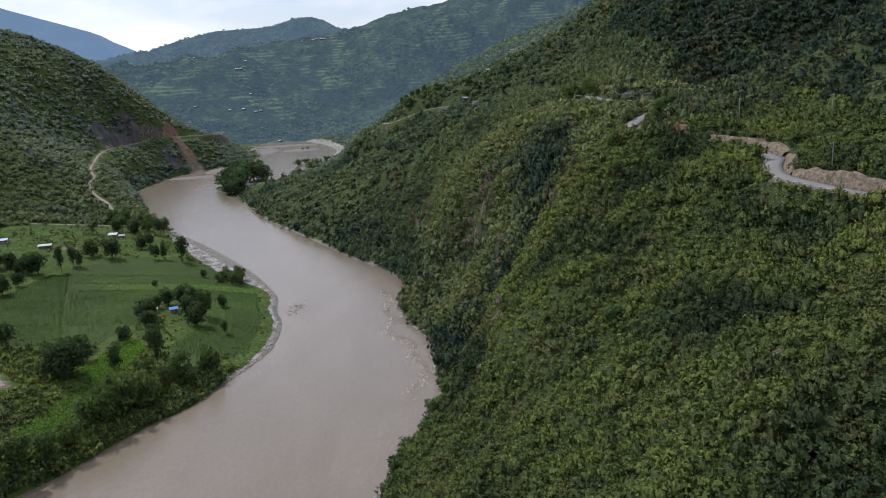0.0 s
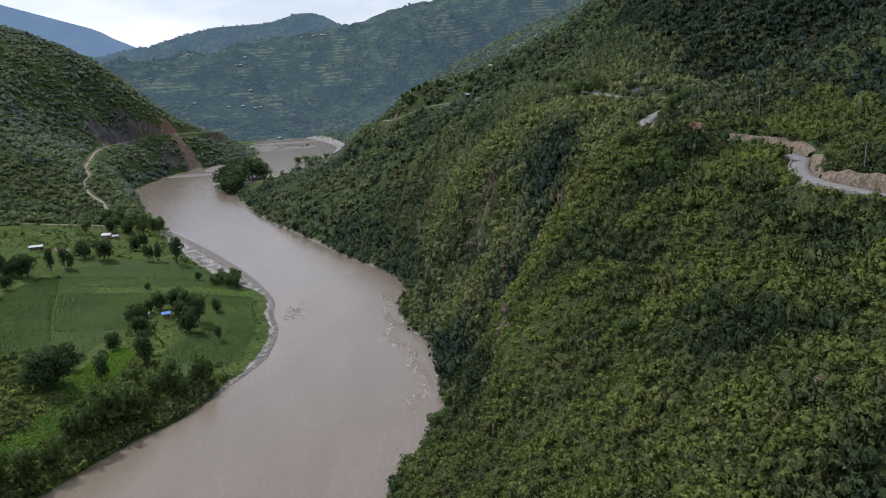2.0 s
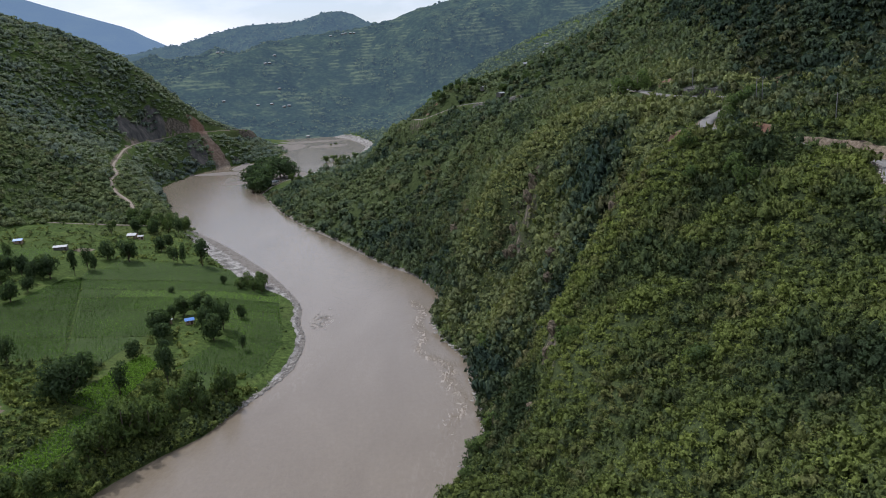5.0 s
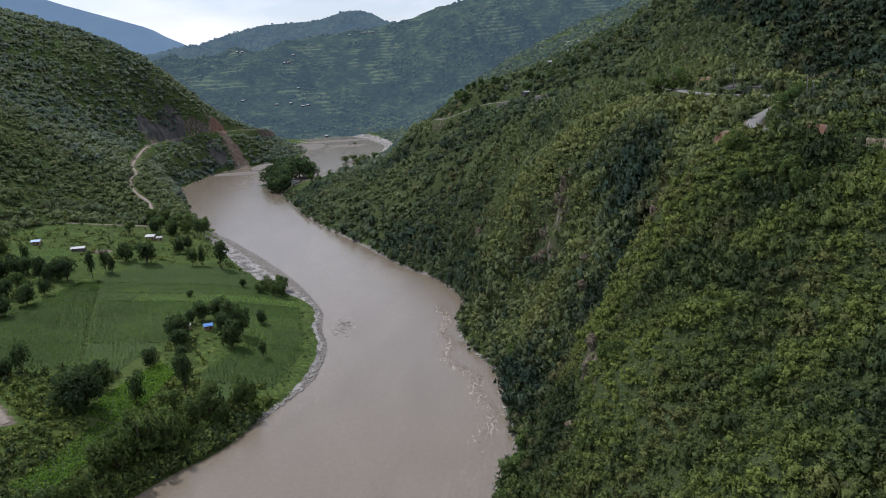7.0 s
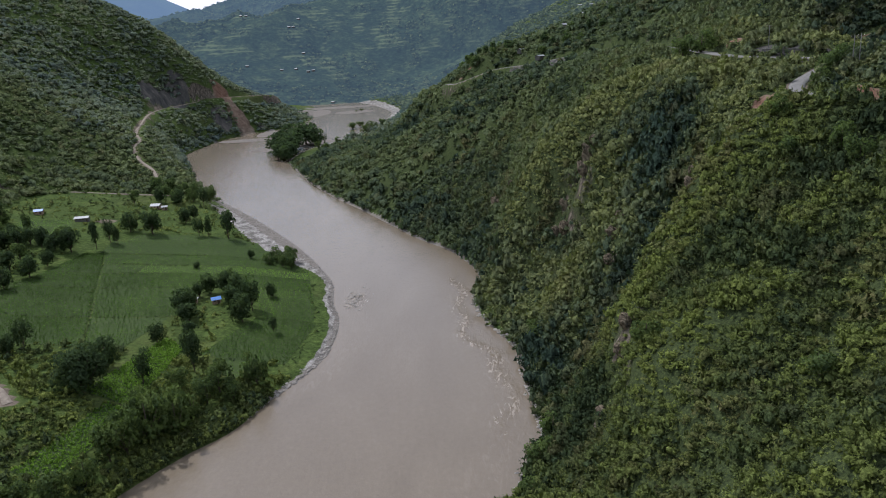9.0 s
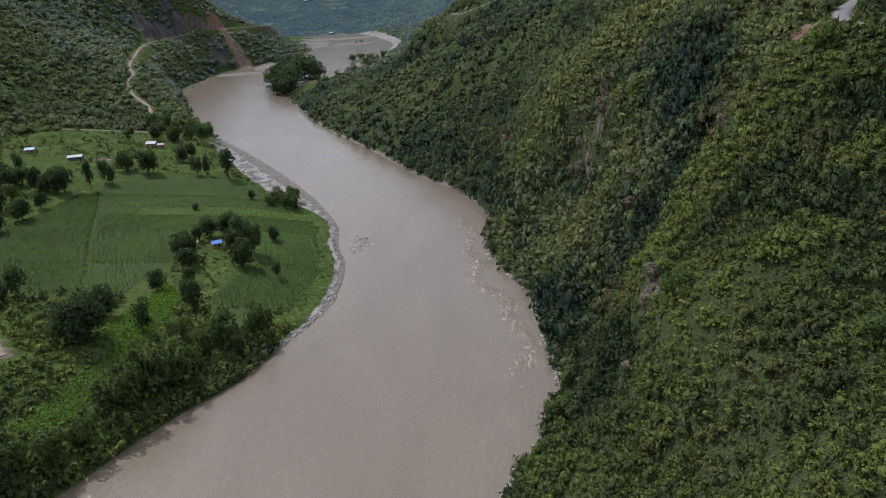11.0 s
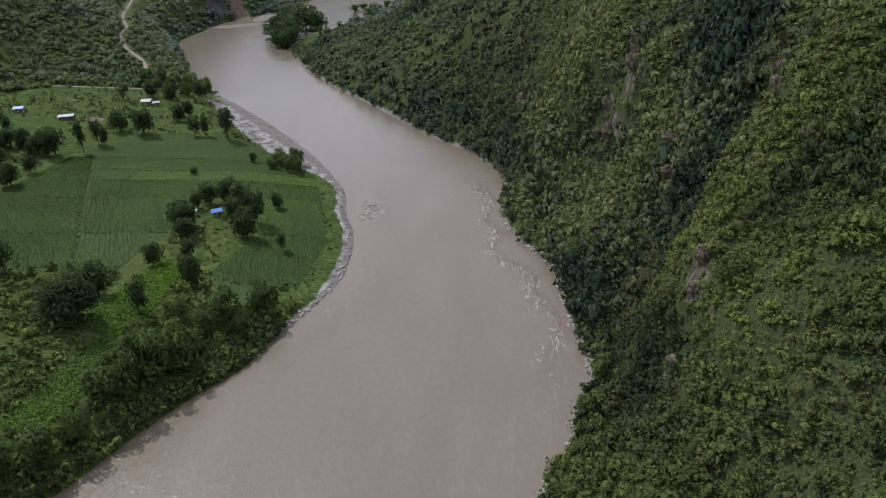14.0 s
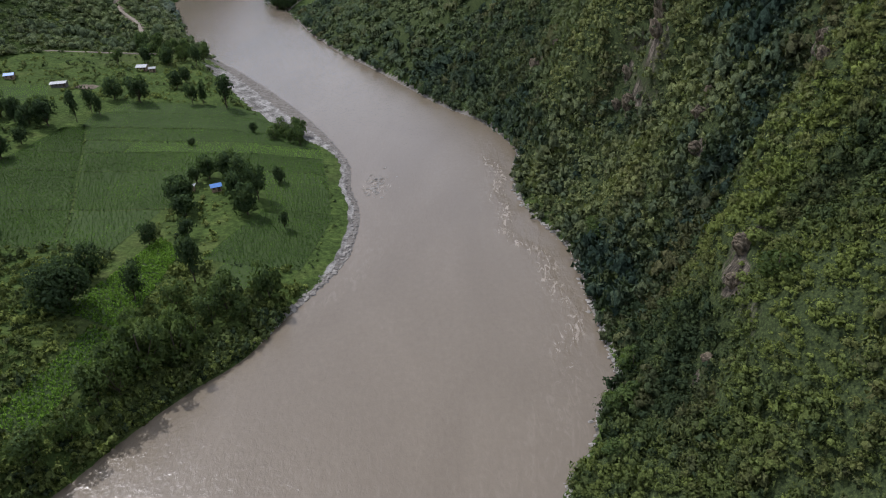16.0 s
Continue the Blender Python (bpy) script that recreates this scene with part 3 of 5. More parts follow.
# ---- river ----
wy = axis([(-900, 40, 40), (40, 520, 3), (520, 1400, 8), (1400, 1560, 40)])
across = np.linspace(0, 1, 73)
wl_, wr_ = bank_left(wy) - 10, bank_right(wy) + 9
wX = wl_[:, None] + (wr_ - wl_)[:, None] * across
wY = np.repeat(wy[:, None], len(across), 1)
off = bank_right(wy)[:, None] - wX
line = 9 + 3.5 * np.sin(wY / 13.0) + 2.0 * np.sin(wY / 5.3 + 1)
rapids = np.exp(-(((off - line) / 2.4) ** 2)) * 0.9 * smooth(wY, 185, 215) * (1 - smooth(wY, 325, 350))
rapids += 0.12 * np.exp(-(((off - 8) / 7) ** 2)) * smooth(wY, 120, 200) * (1 - smooth(wY, 350, 400))
# The upstream term lightens the water in place of sky reflection, besides ripples.
rapids += np.exp(-((wX + 46.5) / 5) ** 2 - ((wY - 316) / 9) ** 2) * 0.8 + 0.2 * smooth(wY, 560, 700)
rapids += 0.35 * np.exp(-(((wX - bank_left(wy)[:, None] - 6) / 6) ** 2)) * smooth(wY, 215, 240) * 0.4 * (1 - smooth(wY, 262, 285))
rapids = np.clip(rapids + 0.05 * (1 - smooth(wY, 150, 260)), 0, 1)
lift = 0.10 * rapids * (fractal(wX, wY, 3, 2, 71) - 0.5)
river = new("water", mesh_from("water", np.stack([wX, wY, lift], -1).reshape(-1, 3), grid_quads(*wX.shape), WATER, (("rapids", rapids.ravel()),)))
tagged(river, "broad muddy brown river with ripples and foam", "river", kind="structure")

# ---- roads ----


def ribbon(road, half, lift_by):
    p = np.array(road)
    d = np.gradient(p[:, :2], axis=0)
    side = np.stack([d[:, 1], -d[:, 0]], 1) / np.linalg.norm(d, axis=1)[:, None]
    v = []
    for k in range(len(p)):
        for s in (-1.0, -0.98, -0.3, 0.3, 0.98, 1.0):
            q = p[k, :2] + side[k] * half * s
            v.append((*q, p[k, 2] + lift_by + (0.06 if abs(s) < 0.9 else 0.0) - (0.7 if abs(s) == 1.0 else 0)))
    return v, grid_quads(len(p), 6)


for label, road, half, mat in (("grey worn asphalt mountain highway with dusty edges", HIGHWAY, 2.15, ASPHALT), ("pale dirt track cut along the hillside", SIDE_TRACK, 1.25, DIRT_ROAD),
                               ("narrow pale farm track along the field edge", FARM_TRACK, 0.9, DIRT_ROAD), ("pale sandy track on the terrace", DIRT_TRACK, 1.3, DIRT_ROAD)):
    v, q = ribbon(road, half, 0.34 if mat == ASPHALT else 0.15)
    tagged(new("road", mesh_from("road", v, q, mat)), label, "road", kind="structure")

# ---- cut banks above the highway ----


def cut_material():
    n = Nodes("raw_cut_bank")
    f, streak = n.noise(0.9, 8, 0.7), n.noise(1.6, 6, 0.65, (1, 1, 0.22))
    col = n.ramp(f, (0.34, (0.120, 0.096, 0.070)), (0.5, (0.235, 0.190, 0.142)), (0.68, (0.330, 0.275, 0.212)))
    col = n.mix(0.7, col, n.ramp(streak, (0.36, (0.5, 0.48, 0.46)), (0.55, (1, 1, 1)), (0.7, (1.25, 1.22, 1.18))), "MULTIPLY")
    col = n.mix(n.math("MULTIPLY", n.step(n.noise(0.45, 5), 0.56, 0.66), 0.7), col, c4(0.060, 0.080, 0.030))
    return n.done(n.principled(col, 0.95, n.bump(f, 1.0, 0.6), spec=0.05))


CUT = cut_material()


def cut_bank(y0, y1, tall, seed, label):
    """A raw, gullied earth face that rises beside the road and meets the hill behind it."""
    p = np.array([q for q in HIGHWAY if y0 <= q[1] <= y1])
    run = np.concatenate([[0], np.cumsum(np.hypot(*np.diff(p[:, :2], axis=0).T))])
    at = np.linspace(0, run[-1], int(run[-1] / 0.4))
    c = np.stack([np.interp(at, run, p[:, k]) for k in range(3)], 1)
    d = np.gradient(c[:, :2], axis=0)
    side = np.stack([d[:, 1], -d[:, 0]], 1) / np.linalg.norm(d, axis=1)[:, None]
    top = tall * np.sin(math.pi * np.linspace(0.02, 0.98, len(c))) ** 0.45 * (0.55 + 0.9 * fractal(at, at * 0 + seed, 7, 3, seed))
    rows = []
    for s in np.linspace(0, 1, 10):
        gully = 0.8 * (fractal(at, at * 0 + 2 * s, 2.2, 3, seed + 1) - 0.5) * math.sin(math.pi * min(s + 0.15, 1))
        q = c[:, :2] + side * (2.75 + 0.55 * s * top + gully)[:, None]
        rows.append(np.column_stack([q, np.maximum(c[:, 2] + 0.1 + s * top, height(q[:, 0], q[:, 1]) + 0.12) - (0.5 if s == 0 else 0)]))
    for back in (1.2, 3.0):
        q = c[:, :2] + side * (2.75 + 0.55 * top + back)[:, None]
        rows.append(np.column_stack([q, height(q[:, 0], q[:, 1]) + (0.35 if back < 2 else -0.8)]))
    tagged(new("cut_bank", mesh_from("cut_bank", np.concatenate(rows), grid_quads(len(rows), len(c)), CUT)), label, "earth bank", kind="structure")


cut_bank(103, 138.5, 3.6, 801, "raw tan earth bank cut above the highway")
cut_bank(139, 164, 3.0, 802, "small raw tan earth bank at the highway bend")
cut_bank(165, 195, 2.4, 803, "low raw tan earth bank beside the highway")

# ---- plants ----
rng = np.random.default_rng(7)


def unit(v):
    return v / np.maximum(np.linalg.norm(v, axis=-1, keepdims=True), 1e-6)


def sprays(c, n, leaf, r, loose, slim=1.0):
    """Three-cornered leaf sprays at c that face roughly along n."""
    face = n + r.normal(size=n.shape) * loose
    face /= np.linalg.norm(face, axis=1)[:, None]
    u = np.cross(face, r.normal(size=n.shape))
    u /= np.linalg.norm(u, axis=1)[:, None]
    w = np.cross(face, u)
    s = leaf * r.uniform(0.6, 1.35, (len(c), 1))
    k = r.uniform(0.55, 1.1, (len(c), 3, 1))
    droop = face * s * 0.25
    return np.stack([c - u * s * k[:, 0] * slim - droop, c + u * s * k[:, 1] * slim - w * s * 0.45 - droop, c + w * s * k[:, 2] + droop], 1)


def icosahedron(skirt=True):
    """Corners of radius 1 and the faces of the upper three quarters, with or without the lowest."""
    z, k = 1 / math.sqrt(5), 2 / math.sqrt(5)
    v = [(0, 0, 1)] + [(k * math.cos(a), k * math.sin(a), z) for a in np.arange(5) * 0.4 * math.pi] + [(k * math.cos(a), k * math.sin(a), -z) for a in (np.arange(5) + 0.5) * 0.4 * math.pi]
    f = [(0, 1 + i, 1 + (i + 1) % 5) for i in range(5)]
    for i in range(5):
        f += [(1 + i, 6 + i, 1 + (i + 1) % 5), (6 + i, 6 + (i + 1) % 5, 1 + (i + 1) % 5)][: 2 if skirt else 1]
    return np.array(v), np.array(f)


def clump(count, leaf, lumps=6, flat=0.75, seed=0, loose=0.3, slim=1.0, inner=0, fill=1.0, low=0.55, lift=0.5):
    """A bush of radius 1 that stands on z = 0: leaf sprays over a few uneven lumps, the largest of them filled by a mass of twigs and leaves."""
    r = np.random.default_rng(seed)
    a = r.uniform(0, 2 * np.pi, lumps)
    d = np.sqrt(r.uniform(0, 0.45, lumps))
    at = np.stack([d * np.cos(a), d * np.sin(a), r.uniform(0.15, 0.62, lumps) * flat], 1)
    size = r.uniform(0.38, 0.62, lumps)
    which = r.choice(lumps, count, p=size**2 / (size**2).sum())
    n = r.normal(size=(count, 3))
    n[:, 2] = np.abs(n[:, 2]) * 1.1 - 0.2
    n /= np.linalg.norm(n, axis=1)[:, None]
    c = at[which] + n * size[which][:, None] * r.uniform(0.8, 1.08, count)[:, None]
    c[:, 2] = np.maximum(c[:, 2], 0.0)
    tris, out = sprays(c, n, leaf, r, loose, slim), unit(n * 0.75 + c * (0.6, 0.6, 0.6) + (0, 0, lift))[:, None, :].repeat(3, 1)
    for k in np.argsort(-size - at[:, 2])[:inner]:
        v, f = icosahedron(count > 15)
        w = at[k] + v * r.uniform(low, 1.0, (len(v), 1)) * size[k] * fill
        tris = np.concatenate([tris, w[f]])
        out = np.concatenate([out, unit(v * 0.75 + w * (0.6, 0.6, 0.6) + (0, 0, lift))[f]])
    return tris, out


def scatter(kinds, place, size, tint, tall=None, seed=0):
    """Corners, faces, tints, normals and plant numbers of many plants, of the given kinds in turn."""
    r = np.random.default_rng(seed)
    kind = r.integers(0, len(kinds), len(place))
    vs, ts, ns, ids = [], [], [], []
    for k, (proto, out) in enumerate(kinds):
        m = np.flatnonzero(kind == k)
        if not len(m):
            continue
        a = r.uniform(0, 2 * np.pi, len(m))
        ca, sa = np.cos(a)[:, None], np.sin(a)[:, None]
        p = proto.reshape(-1, 3)
        x, y = p[None, :, 0] * ca - p[None, :, 1] * sa, p[None, :, 0] * sa + p[None, :, 1] * ca
        h = np.ones(len(m)) if tall is None else tall[m]
        v = np.stack([x * size[m][:, None], y * size[m][:, None], p[None, :, 2] * (size[m] * h)[:, None]], -1) + place[m][:, None, :]
        vs.append(v.reshape(-1, 3))
        o = out.reshape(-1, 3)
        n = np.stack([o[None, :, 0] * ca - o[None, :, 1] * sa, o[None, :, 0] * sa + o[None, :, 1] * ca, np.broadcast_to(o[None, :, 2], (len(m), len(o)))], -1)
        ns.append(unit(n + r.normal(0, 0.30, (len(m), len(proto), 3)).repeat(3, 1)).reshape(-1, 3))
        spray = r.normal(0, 0.05, (len(m), len(proto), 1)).repeat(3, 2)
        ts.append((tint[m][:, None, None] + spray).reshape(-1))
        ids.append(m.repeat(len(p)))
    v = np.concatenate(vs)
    return v, np.arange(len(v)).reshape(-1, 3), np.concatenate(ts), np.concatenate(ns), np.concatenate(ids)


def spots(count, x0, x1, y0, y1, keep, seed):
    """Random places on the ground where keep(x, y, z) says how likely a plant is."""
    r = np.random.default_rng(seed)
    x, y = r.uniform(x0, x1, count), r.uniform(y0, y1, count)
    steep = np.hypot(height(x + 1.5, y) - height(x - 1.5, y), height(x, y + 1.5) - height(x, y - 1.5)) / 3
    ok = r.uniform(0, 1, count) < keep(x, y) * np.clip(0.6 * np.sqrt(1 + steep**2), 0.68, 1)
    x, y = x[ok], y[ok]
    return np.stack([x, y, height(x, y)], 1)


def off_roads(x, y, gap=0.5):
    return np.minimum.reduce([to_road(x, y, road)[0] - half for road, half in ROADS]) > gap


def field_at(grid, x, y):
    i = np.clip(np.searchsorted(GX, x) - 1, 0, len(GX) - 1)
    j = np.clip(np.searchsorted(GY, y) - 1, 0, len(GY) - 1)
    return grid[j, i]


def bare(x, y):
    return np.maximum.reduce([field_at(EARTH, x, y), field_at(GRAVEL, x, y), 0.78 * field_at(CLIFF, x, y) * smooth(fractal(x, y, 9, 2, 17), 0.3, 0.45)]) > 0.5


def right_side(x, y):
    below = x < np.interp(y, [q[1] for q in HIGHWAY], [q[0] for q in HIGHWAY])
    meadow = (y > 722) & (y < 915) & (x < bank_right(y) + 26)
    return (x > bank_right(y) + 0.6) & ~meadow & off_roads(x, y, 0.4 + 2.6 * ~below * (y > 104) * (y < 196) + 0.8 * below * smooth(y, 120, 150) * (y < 290) + np.where(below, 3.0 + 4.0 * (y < 475), 2.0) * smooth(y, 288, 300) * (y < 780)) & ~bare(x, y)


def nearest(x, y):
    """The stretch of slope that the flight passes nearest."""
    return (y > 84) & (y < 200) & (x < 86 + 4 * np.sin(y / 9.0))


def plants(label, name, kinds, p, size, tint, material=None, tall=None, seed=0, dry=None):
    v, q, t, n, which = scatter(kinds, p, size, tint, tall, seed)
    return tagged(new(name, mesh_from(name, v, q, material or SCRUB, (("tint", t), ("dry", np.zeros(len(t)) if dry is None else dry[which])), True, n)), label, "vegetation", kind="stuff")


NEAREST = [clump(64, 0.205, 7, 0.85, 10 + s, 0.42, 0.6, 2, 0.72) for s in range(8)]
NEAR = [clump(42, 0.25, 7, 0.85, s, 0.42, 0.6, 2, 0.72) for s in range(8)]
MID = [clump(26, 0.33, 7, 0.85, 20 + s, 0.42, 0.7, 1, 0.95) for s in range(7)]
FAR_K = [clump(10, 0.46, 4, 0.75, 40 + s, 0.45, 0.8, 1, 1.25, 0.6, 0.9) for s in range(8)]
DISTANT = [clump(6, 0.52, 3, 0.75, 60 + s, 0.45, 0.85, 1, 1.5, 0.6, 1.1) for s in range(7)]
WOOD_K = [clump(20, 0.32, 6, 0.85, 70 + s, 0.42, 0.7, 1, 1.2, 0.6, 0.8) for s in range(7)]
HERB = [clump(11, 0.5, 3, 0.8, 80 + s, 0.4, 0.7) for s in range(6)]


def tints(p, size_of_stand, seed, base=0.5, spread=0.55):
    r = np.random.default_rng(seed)
    return base + spread * (fractal(p[:, 0], p[:, 1], size_of_stand, 3, seed) - 0.5) * 1.6 + r.normal(0, 0.09, len(p))


def open_patch(x, y, seed, least=0.55):
    return least + (1 - least) * smooth(fractal(x, y, 14, 3, seed), 0.38, 0.5)


def crag(x, y):
    """Bare rock shows in a few steep places of the river face."""
    slab = np.maximum.reduce([np.exp(-(((x - cx + 0.5 * tall) / (1.1 * wide + 0.6 * tall)) ** 2) - ((y - cy) / (1.3 * wide)) ** 2) for cx, cy, wide, tall in SLABS])
    return (1 - 0.85 * smooth(field_at(CRAG, x, y), 0.25, 0.6)) * (1 - smooth(slab, 0.5, 0.7))


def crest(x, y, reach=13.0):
    """How far a place stands above the ground round it: lower growth on spurs, taller in gullies; it also tints in
    sunlit spurs and gully shade.
    """
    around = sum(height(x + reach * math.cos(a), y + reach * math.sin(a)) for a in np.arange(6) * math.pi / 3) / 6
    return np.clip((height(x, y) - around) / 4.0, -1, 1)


# Rock slabs of the river face: x, y, half breadth and half height.
SLABS = [(53, 303, 2.0, 5.0), (51, 296, 1.6, 4.2), (48, 287, 2.3, 4.6), (56, 305, 2.0, 3.0), (43, 300, 1.8, 3.6), (41, 289, 2.2, 4.0), (39, 296, 1.5, 3.0), (50, 247, 2.2, 3.2), (47, 240, 1.8, 2.6),
         (53, 250, 1.6, 2.2), (69, 226, 1.7, 3.0), (64, 214, 1.6, 2.4), (39, 183, 1.9, 2.8), (36, 178, 1.5, 2.2), (30, 170, 1.4, 1.8), (72, 72, 1.2, 1.0), (20, 372, 2.6, 4.0), (27, 355, 2.0, 3.0)]

# Stands that set the slope's pattern: x, y and breadth of dark woods, of bright grassy brush and of dry brush; the face
# lists also tint in gully shade and sunlit crests.
WOODED = [(90, 164, 9), (78, 101, 7), (71, 102, 6), (101, 118, 7), (86, 92, 6), (72, 70, 4), (66, 52, 4), (67, 172, 6), (109, 111, 7), (94, 190, 7),
          (99, 150, 6), (69, 164, 6), (74, 120, 5), (30, 180, 5), (88, 190, 6), (97, 186, 6), (63, 183, 6), (29, 179, 4), (82, 183, 6), (28, 223, 5), (23, 217, 4)]
WOODED_SHADED_FACE = [(84, 282, 10), (77, 251, 8), (68, 252, 8), (56, 239, 8), (49, 233, 8), (24, 320, 9), (14, 363, 10), (34, 347, 9), (56, 416, 8), (-1, 411, 11), (-48, 511, 13), (-22, 451, 10), (67, 267, 9), (60, 254, 7)]
GRASSY = [(80, 194, 7), (74, 141, 6), (49, 131, 7), (66, 126, 5), (78, 85, 5), (43, 149, 5), (63, 76, 6), (55, 82, 6), (78, 69, 4), (85, 228, 7), (74, 208, 6), (81, 165, 7), (59, 157, 6), (44, 163, 6), (60, 130, 7), (38, 149, 5), (42, 131, 6), (45, 174, 7), (51, 160, 5)]
GRASSY_LIT_FACE = [(78, 354, 14), (60, 361, 14), (44, 367, 10), (-6, 552, 17), (-48, 726, 23), (-95, 784, 18), (33, 552, 13), (42, 296, 8), (17, 307, 6), (12, 285, 5), (37, 232, 5), (30, 324, 7)]
DRY = [(74, 185, 7), (77, 150, 6), (67, 68, 5), (42, 137, 4), (70, 230, 7), (63, 194, 6), (90, 169, 7), (36, 308, 7), (39, 217, 7), (73, 141, 4), (23, 372, 9), (8, 459, 11), (65, 210, 7), (70, 208, 6), (34, 205, 6), (45, 135, 5)]


def stand_at(x, y, stands, edge=0):
    """How much a place belongs to one of the stands, with ragged edges."""
    ragged = 0.75 + 0.9 * (fractal(x, y, 6, 3, 611 + edge) - 0.5)
    return np.clip(np.maximum.reduce([np.exp(-(((x - cx) ** 2 + (y - cy) ** 2) / (ragged * 1.45 * w) ** 2)) for cx, cy, w in stands]), 0, 1)


def cover(label, box, count, kinds, mean, seed, stand=24, base=0.5, spread=0.6, most=3.4, name="scrub", grow=None, least=0.55, material=None, vary=0.06, squat=1.0, straw=1.0):
    """Spreads plants over a stretch of the plan."""
    grow = grow or right_side
    p = spots(count, *box, lambda x, y: grow(x, y) * open_patch(x, y, seed, least) * crag(x, y), seed)
    r = np.random.default_rng(seed)
    size = (r.gamma(4.5, mean / 4.5, len(p)) * (0.75 + 0.5 * fractal(p[:, 0], p[:, 1], 11, 2, seed + 3))).clip(mean * 0.35, most)
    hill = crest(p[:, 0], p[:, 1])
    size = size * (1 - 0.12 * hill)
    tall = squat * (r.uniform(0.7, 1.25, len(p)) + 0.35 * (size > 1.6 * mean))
    # hill puts sunlit crests and gully shade into the leaf tint
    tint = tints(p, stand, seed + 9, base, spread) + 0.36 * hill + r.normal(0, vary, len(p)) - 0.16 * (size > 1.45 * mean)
    wood, grass = stand_at(p[:, 0], p[:, 1], WOODED + WOODED_SHADED_FACE), stand_at(p[:, 0], p[:, 1], GRASSY + GRASSY_LIT_FACE, 5)
    size, tall = size * (1 + 0.25 * wood), tall + squat * (0.35 * wood - 0.15 * grass)
    # besides plant colour, this darkens shaded gullies and brightens lit crests
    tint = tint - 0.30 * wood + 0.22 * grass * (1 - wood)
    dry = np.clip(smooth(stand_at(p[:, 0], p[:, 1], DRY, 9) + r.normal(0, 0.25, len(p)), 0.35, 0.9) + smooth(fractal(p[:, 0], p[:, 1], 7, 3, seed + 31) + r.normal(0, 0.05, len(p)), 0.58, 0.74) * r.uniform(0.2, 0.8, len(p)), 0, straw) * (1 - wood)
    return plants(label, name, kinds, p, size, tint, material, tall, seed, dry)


cover("dense green scrub and young bushes over the near slope", (-5, 90, 80, 205), 8600, NEAREST, 1.4, 79, 26, 0.56, 0.7, 2.6, least=0.8, straw=0.6, grow=lambda x, y: right_side(x, y) & nearest(x, y))
cover("dense green bushes round the foot and head of the near slope", (-20, 150, 40, 240), 22000, NEAR, 1.45, 81, 26, 0.58, 0.7, 2.7, least=0.8, straw=0.6, grow=lambda x, y: right_side(x, y) * ~nearest(x, y) * (x < 62 + 0.62 * y) * (1 - smooth(y, 190, 240)))
cover("low herbs and grass between the bushes of the near slope", (-20, 130, 40, 225), 16000, HERB, 0.8, 82, 12, 0.5, 0.5, 1.6, "undergrowth", least=0.95, grow=lambda x, y: right_side(x, y) * (x < 62 + 0.62 * y))
cover("dense green scrub over the steep river face", (-10, 150, 190, 360), 19000, MID, 1.5, 83, 24, 0.66, 0.7, least=0.6, material=HAZED_SLOPE_SCRUB, grow=lambda x, y: right_side(x, y) * smooth(y, 190, 240) * (1 - smooth(y, 330, 360)))
cover("dense dark green scrub beyond the rocky spur", (-60, 150, 335, 440), 9500, MID, 1.7, 93, 22, 0.86, 0.6, least=0.8, material=FOREST)
cover("low herbs and grass on the steep river face", (-50, 150, 205, 440), 15000, HERB, 0.95, 84, 14, 0.64, 0.5, 2.0, "undergrowth", least=0.9, material=HAZED_SLOPE_SCRUB)
cover("green scrub on the hill above the highway bend", (148, 230, 100, 264), 5600, MID, 1.5, 85, 30, 0.12, material=HAZED_SLOPE_SCRUB, least=0.6)
# The low base tints here and on the upper hillside also put in shade.
cover("dark green scrub and pine saplings behind the highway, hill shade in their tint", (148, 230, 264, 430), 9000, FAR_K, 1.8, 89, 30, 0.02, material=FOREST, least=0.6)
cover("green scrub and trees over the spur and terraces", (-170, 330, 430, 800), 26000, FAR_K, 2.5, 86, 40, 0.64, most=4.6, material=FOREST, least=0.85, squat=0.85)
cover("green scrub and trees over the upper hillside", (228, 480, 160, 560), 8000, FAR_K, 2.4, 87, 40, 0.0, most=4, material=FOREST, least=0.7)
cover("scattered scrub and trees over the far slope", (-150, 700, 780, 980), 6500, DISTANT, 2.5, 88, 70, 0.6, most=6, material=HAZED_HILL_FOREST, least=0.7)


def left_hill(x, y):
    foot = np.where(y < 545, cubic(y, L_Y, L_LINES[3][0]), cubic(y, LB_Y, LB_X) - 1.5)
    wood = y > np.interp(x, [-277, -263, -240, -210, -187, -160], [462, 490, 508, 510, 522, 548])
    return ((x < foot + 6 * (fractal(x, y, 20, 2, 3) - 0.5)) | wood & (x < bank_left(y) - 4)) & off_roads(x, y, 0.3 + 5.0 * smooth(y, 640, 760)) & ~bare(x, y)


cover("dense dark green scrub forest on the valley side", (-480, -165, 330, 680), 15000, WOOD_K, 2.8, 91, 45, 0.95, 0.5, 5, grow=left_hill, material=FOREST, least=0.9, squat=0.8)
cover("dark green scrub forest above the river bend", (-620, -200, 640, 1240), 30000, DISTANT, 3.0, 92, 55, 0.78, 0.5, 5, grow=left_hill, material=HAZED_HILL_FOREST, least=0.95, squat=0.7)

# ---- the valley's head ----


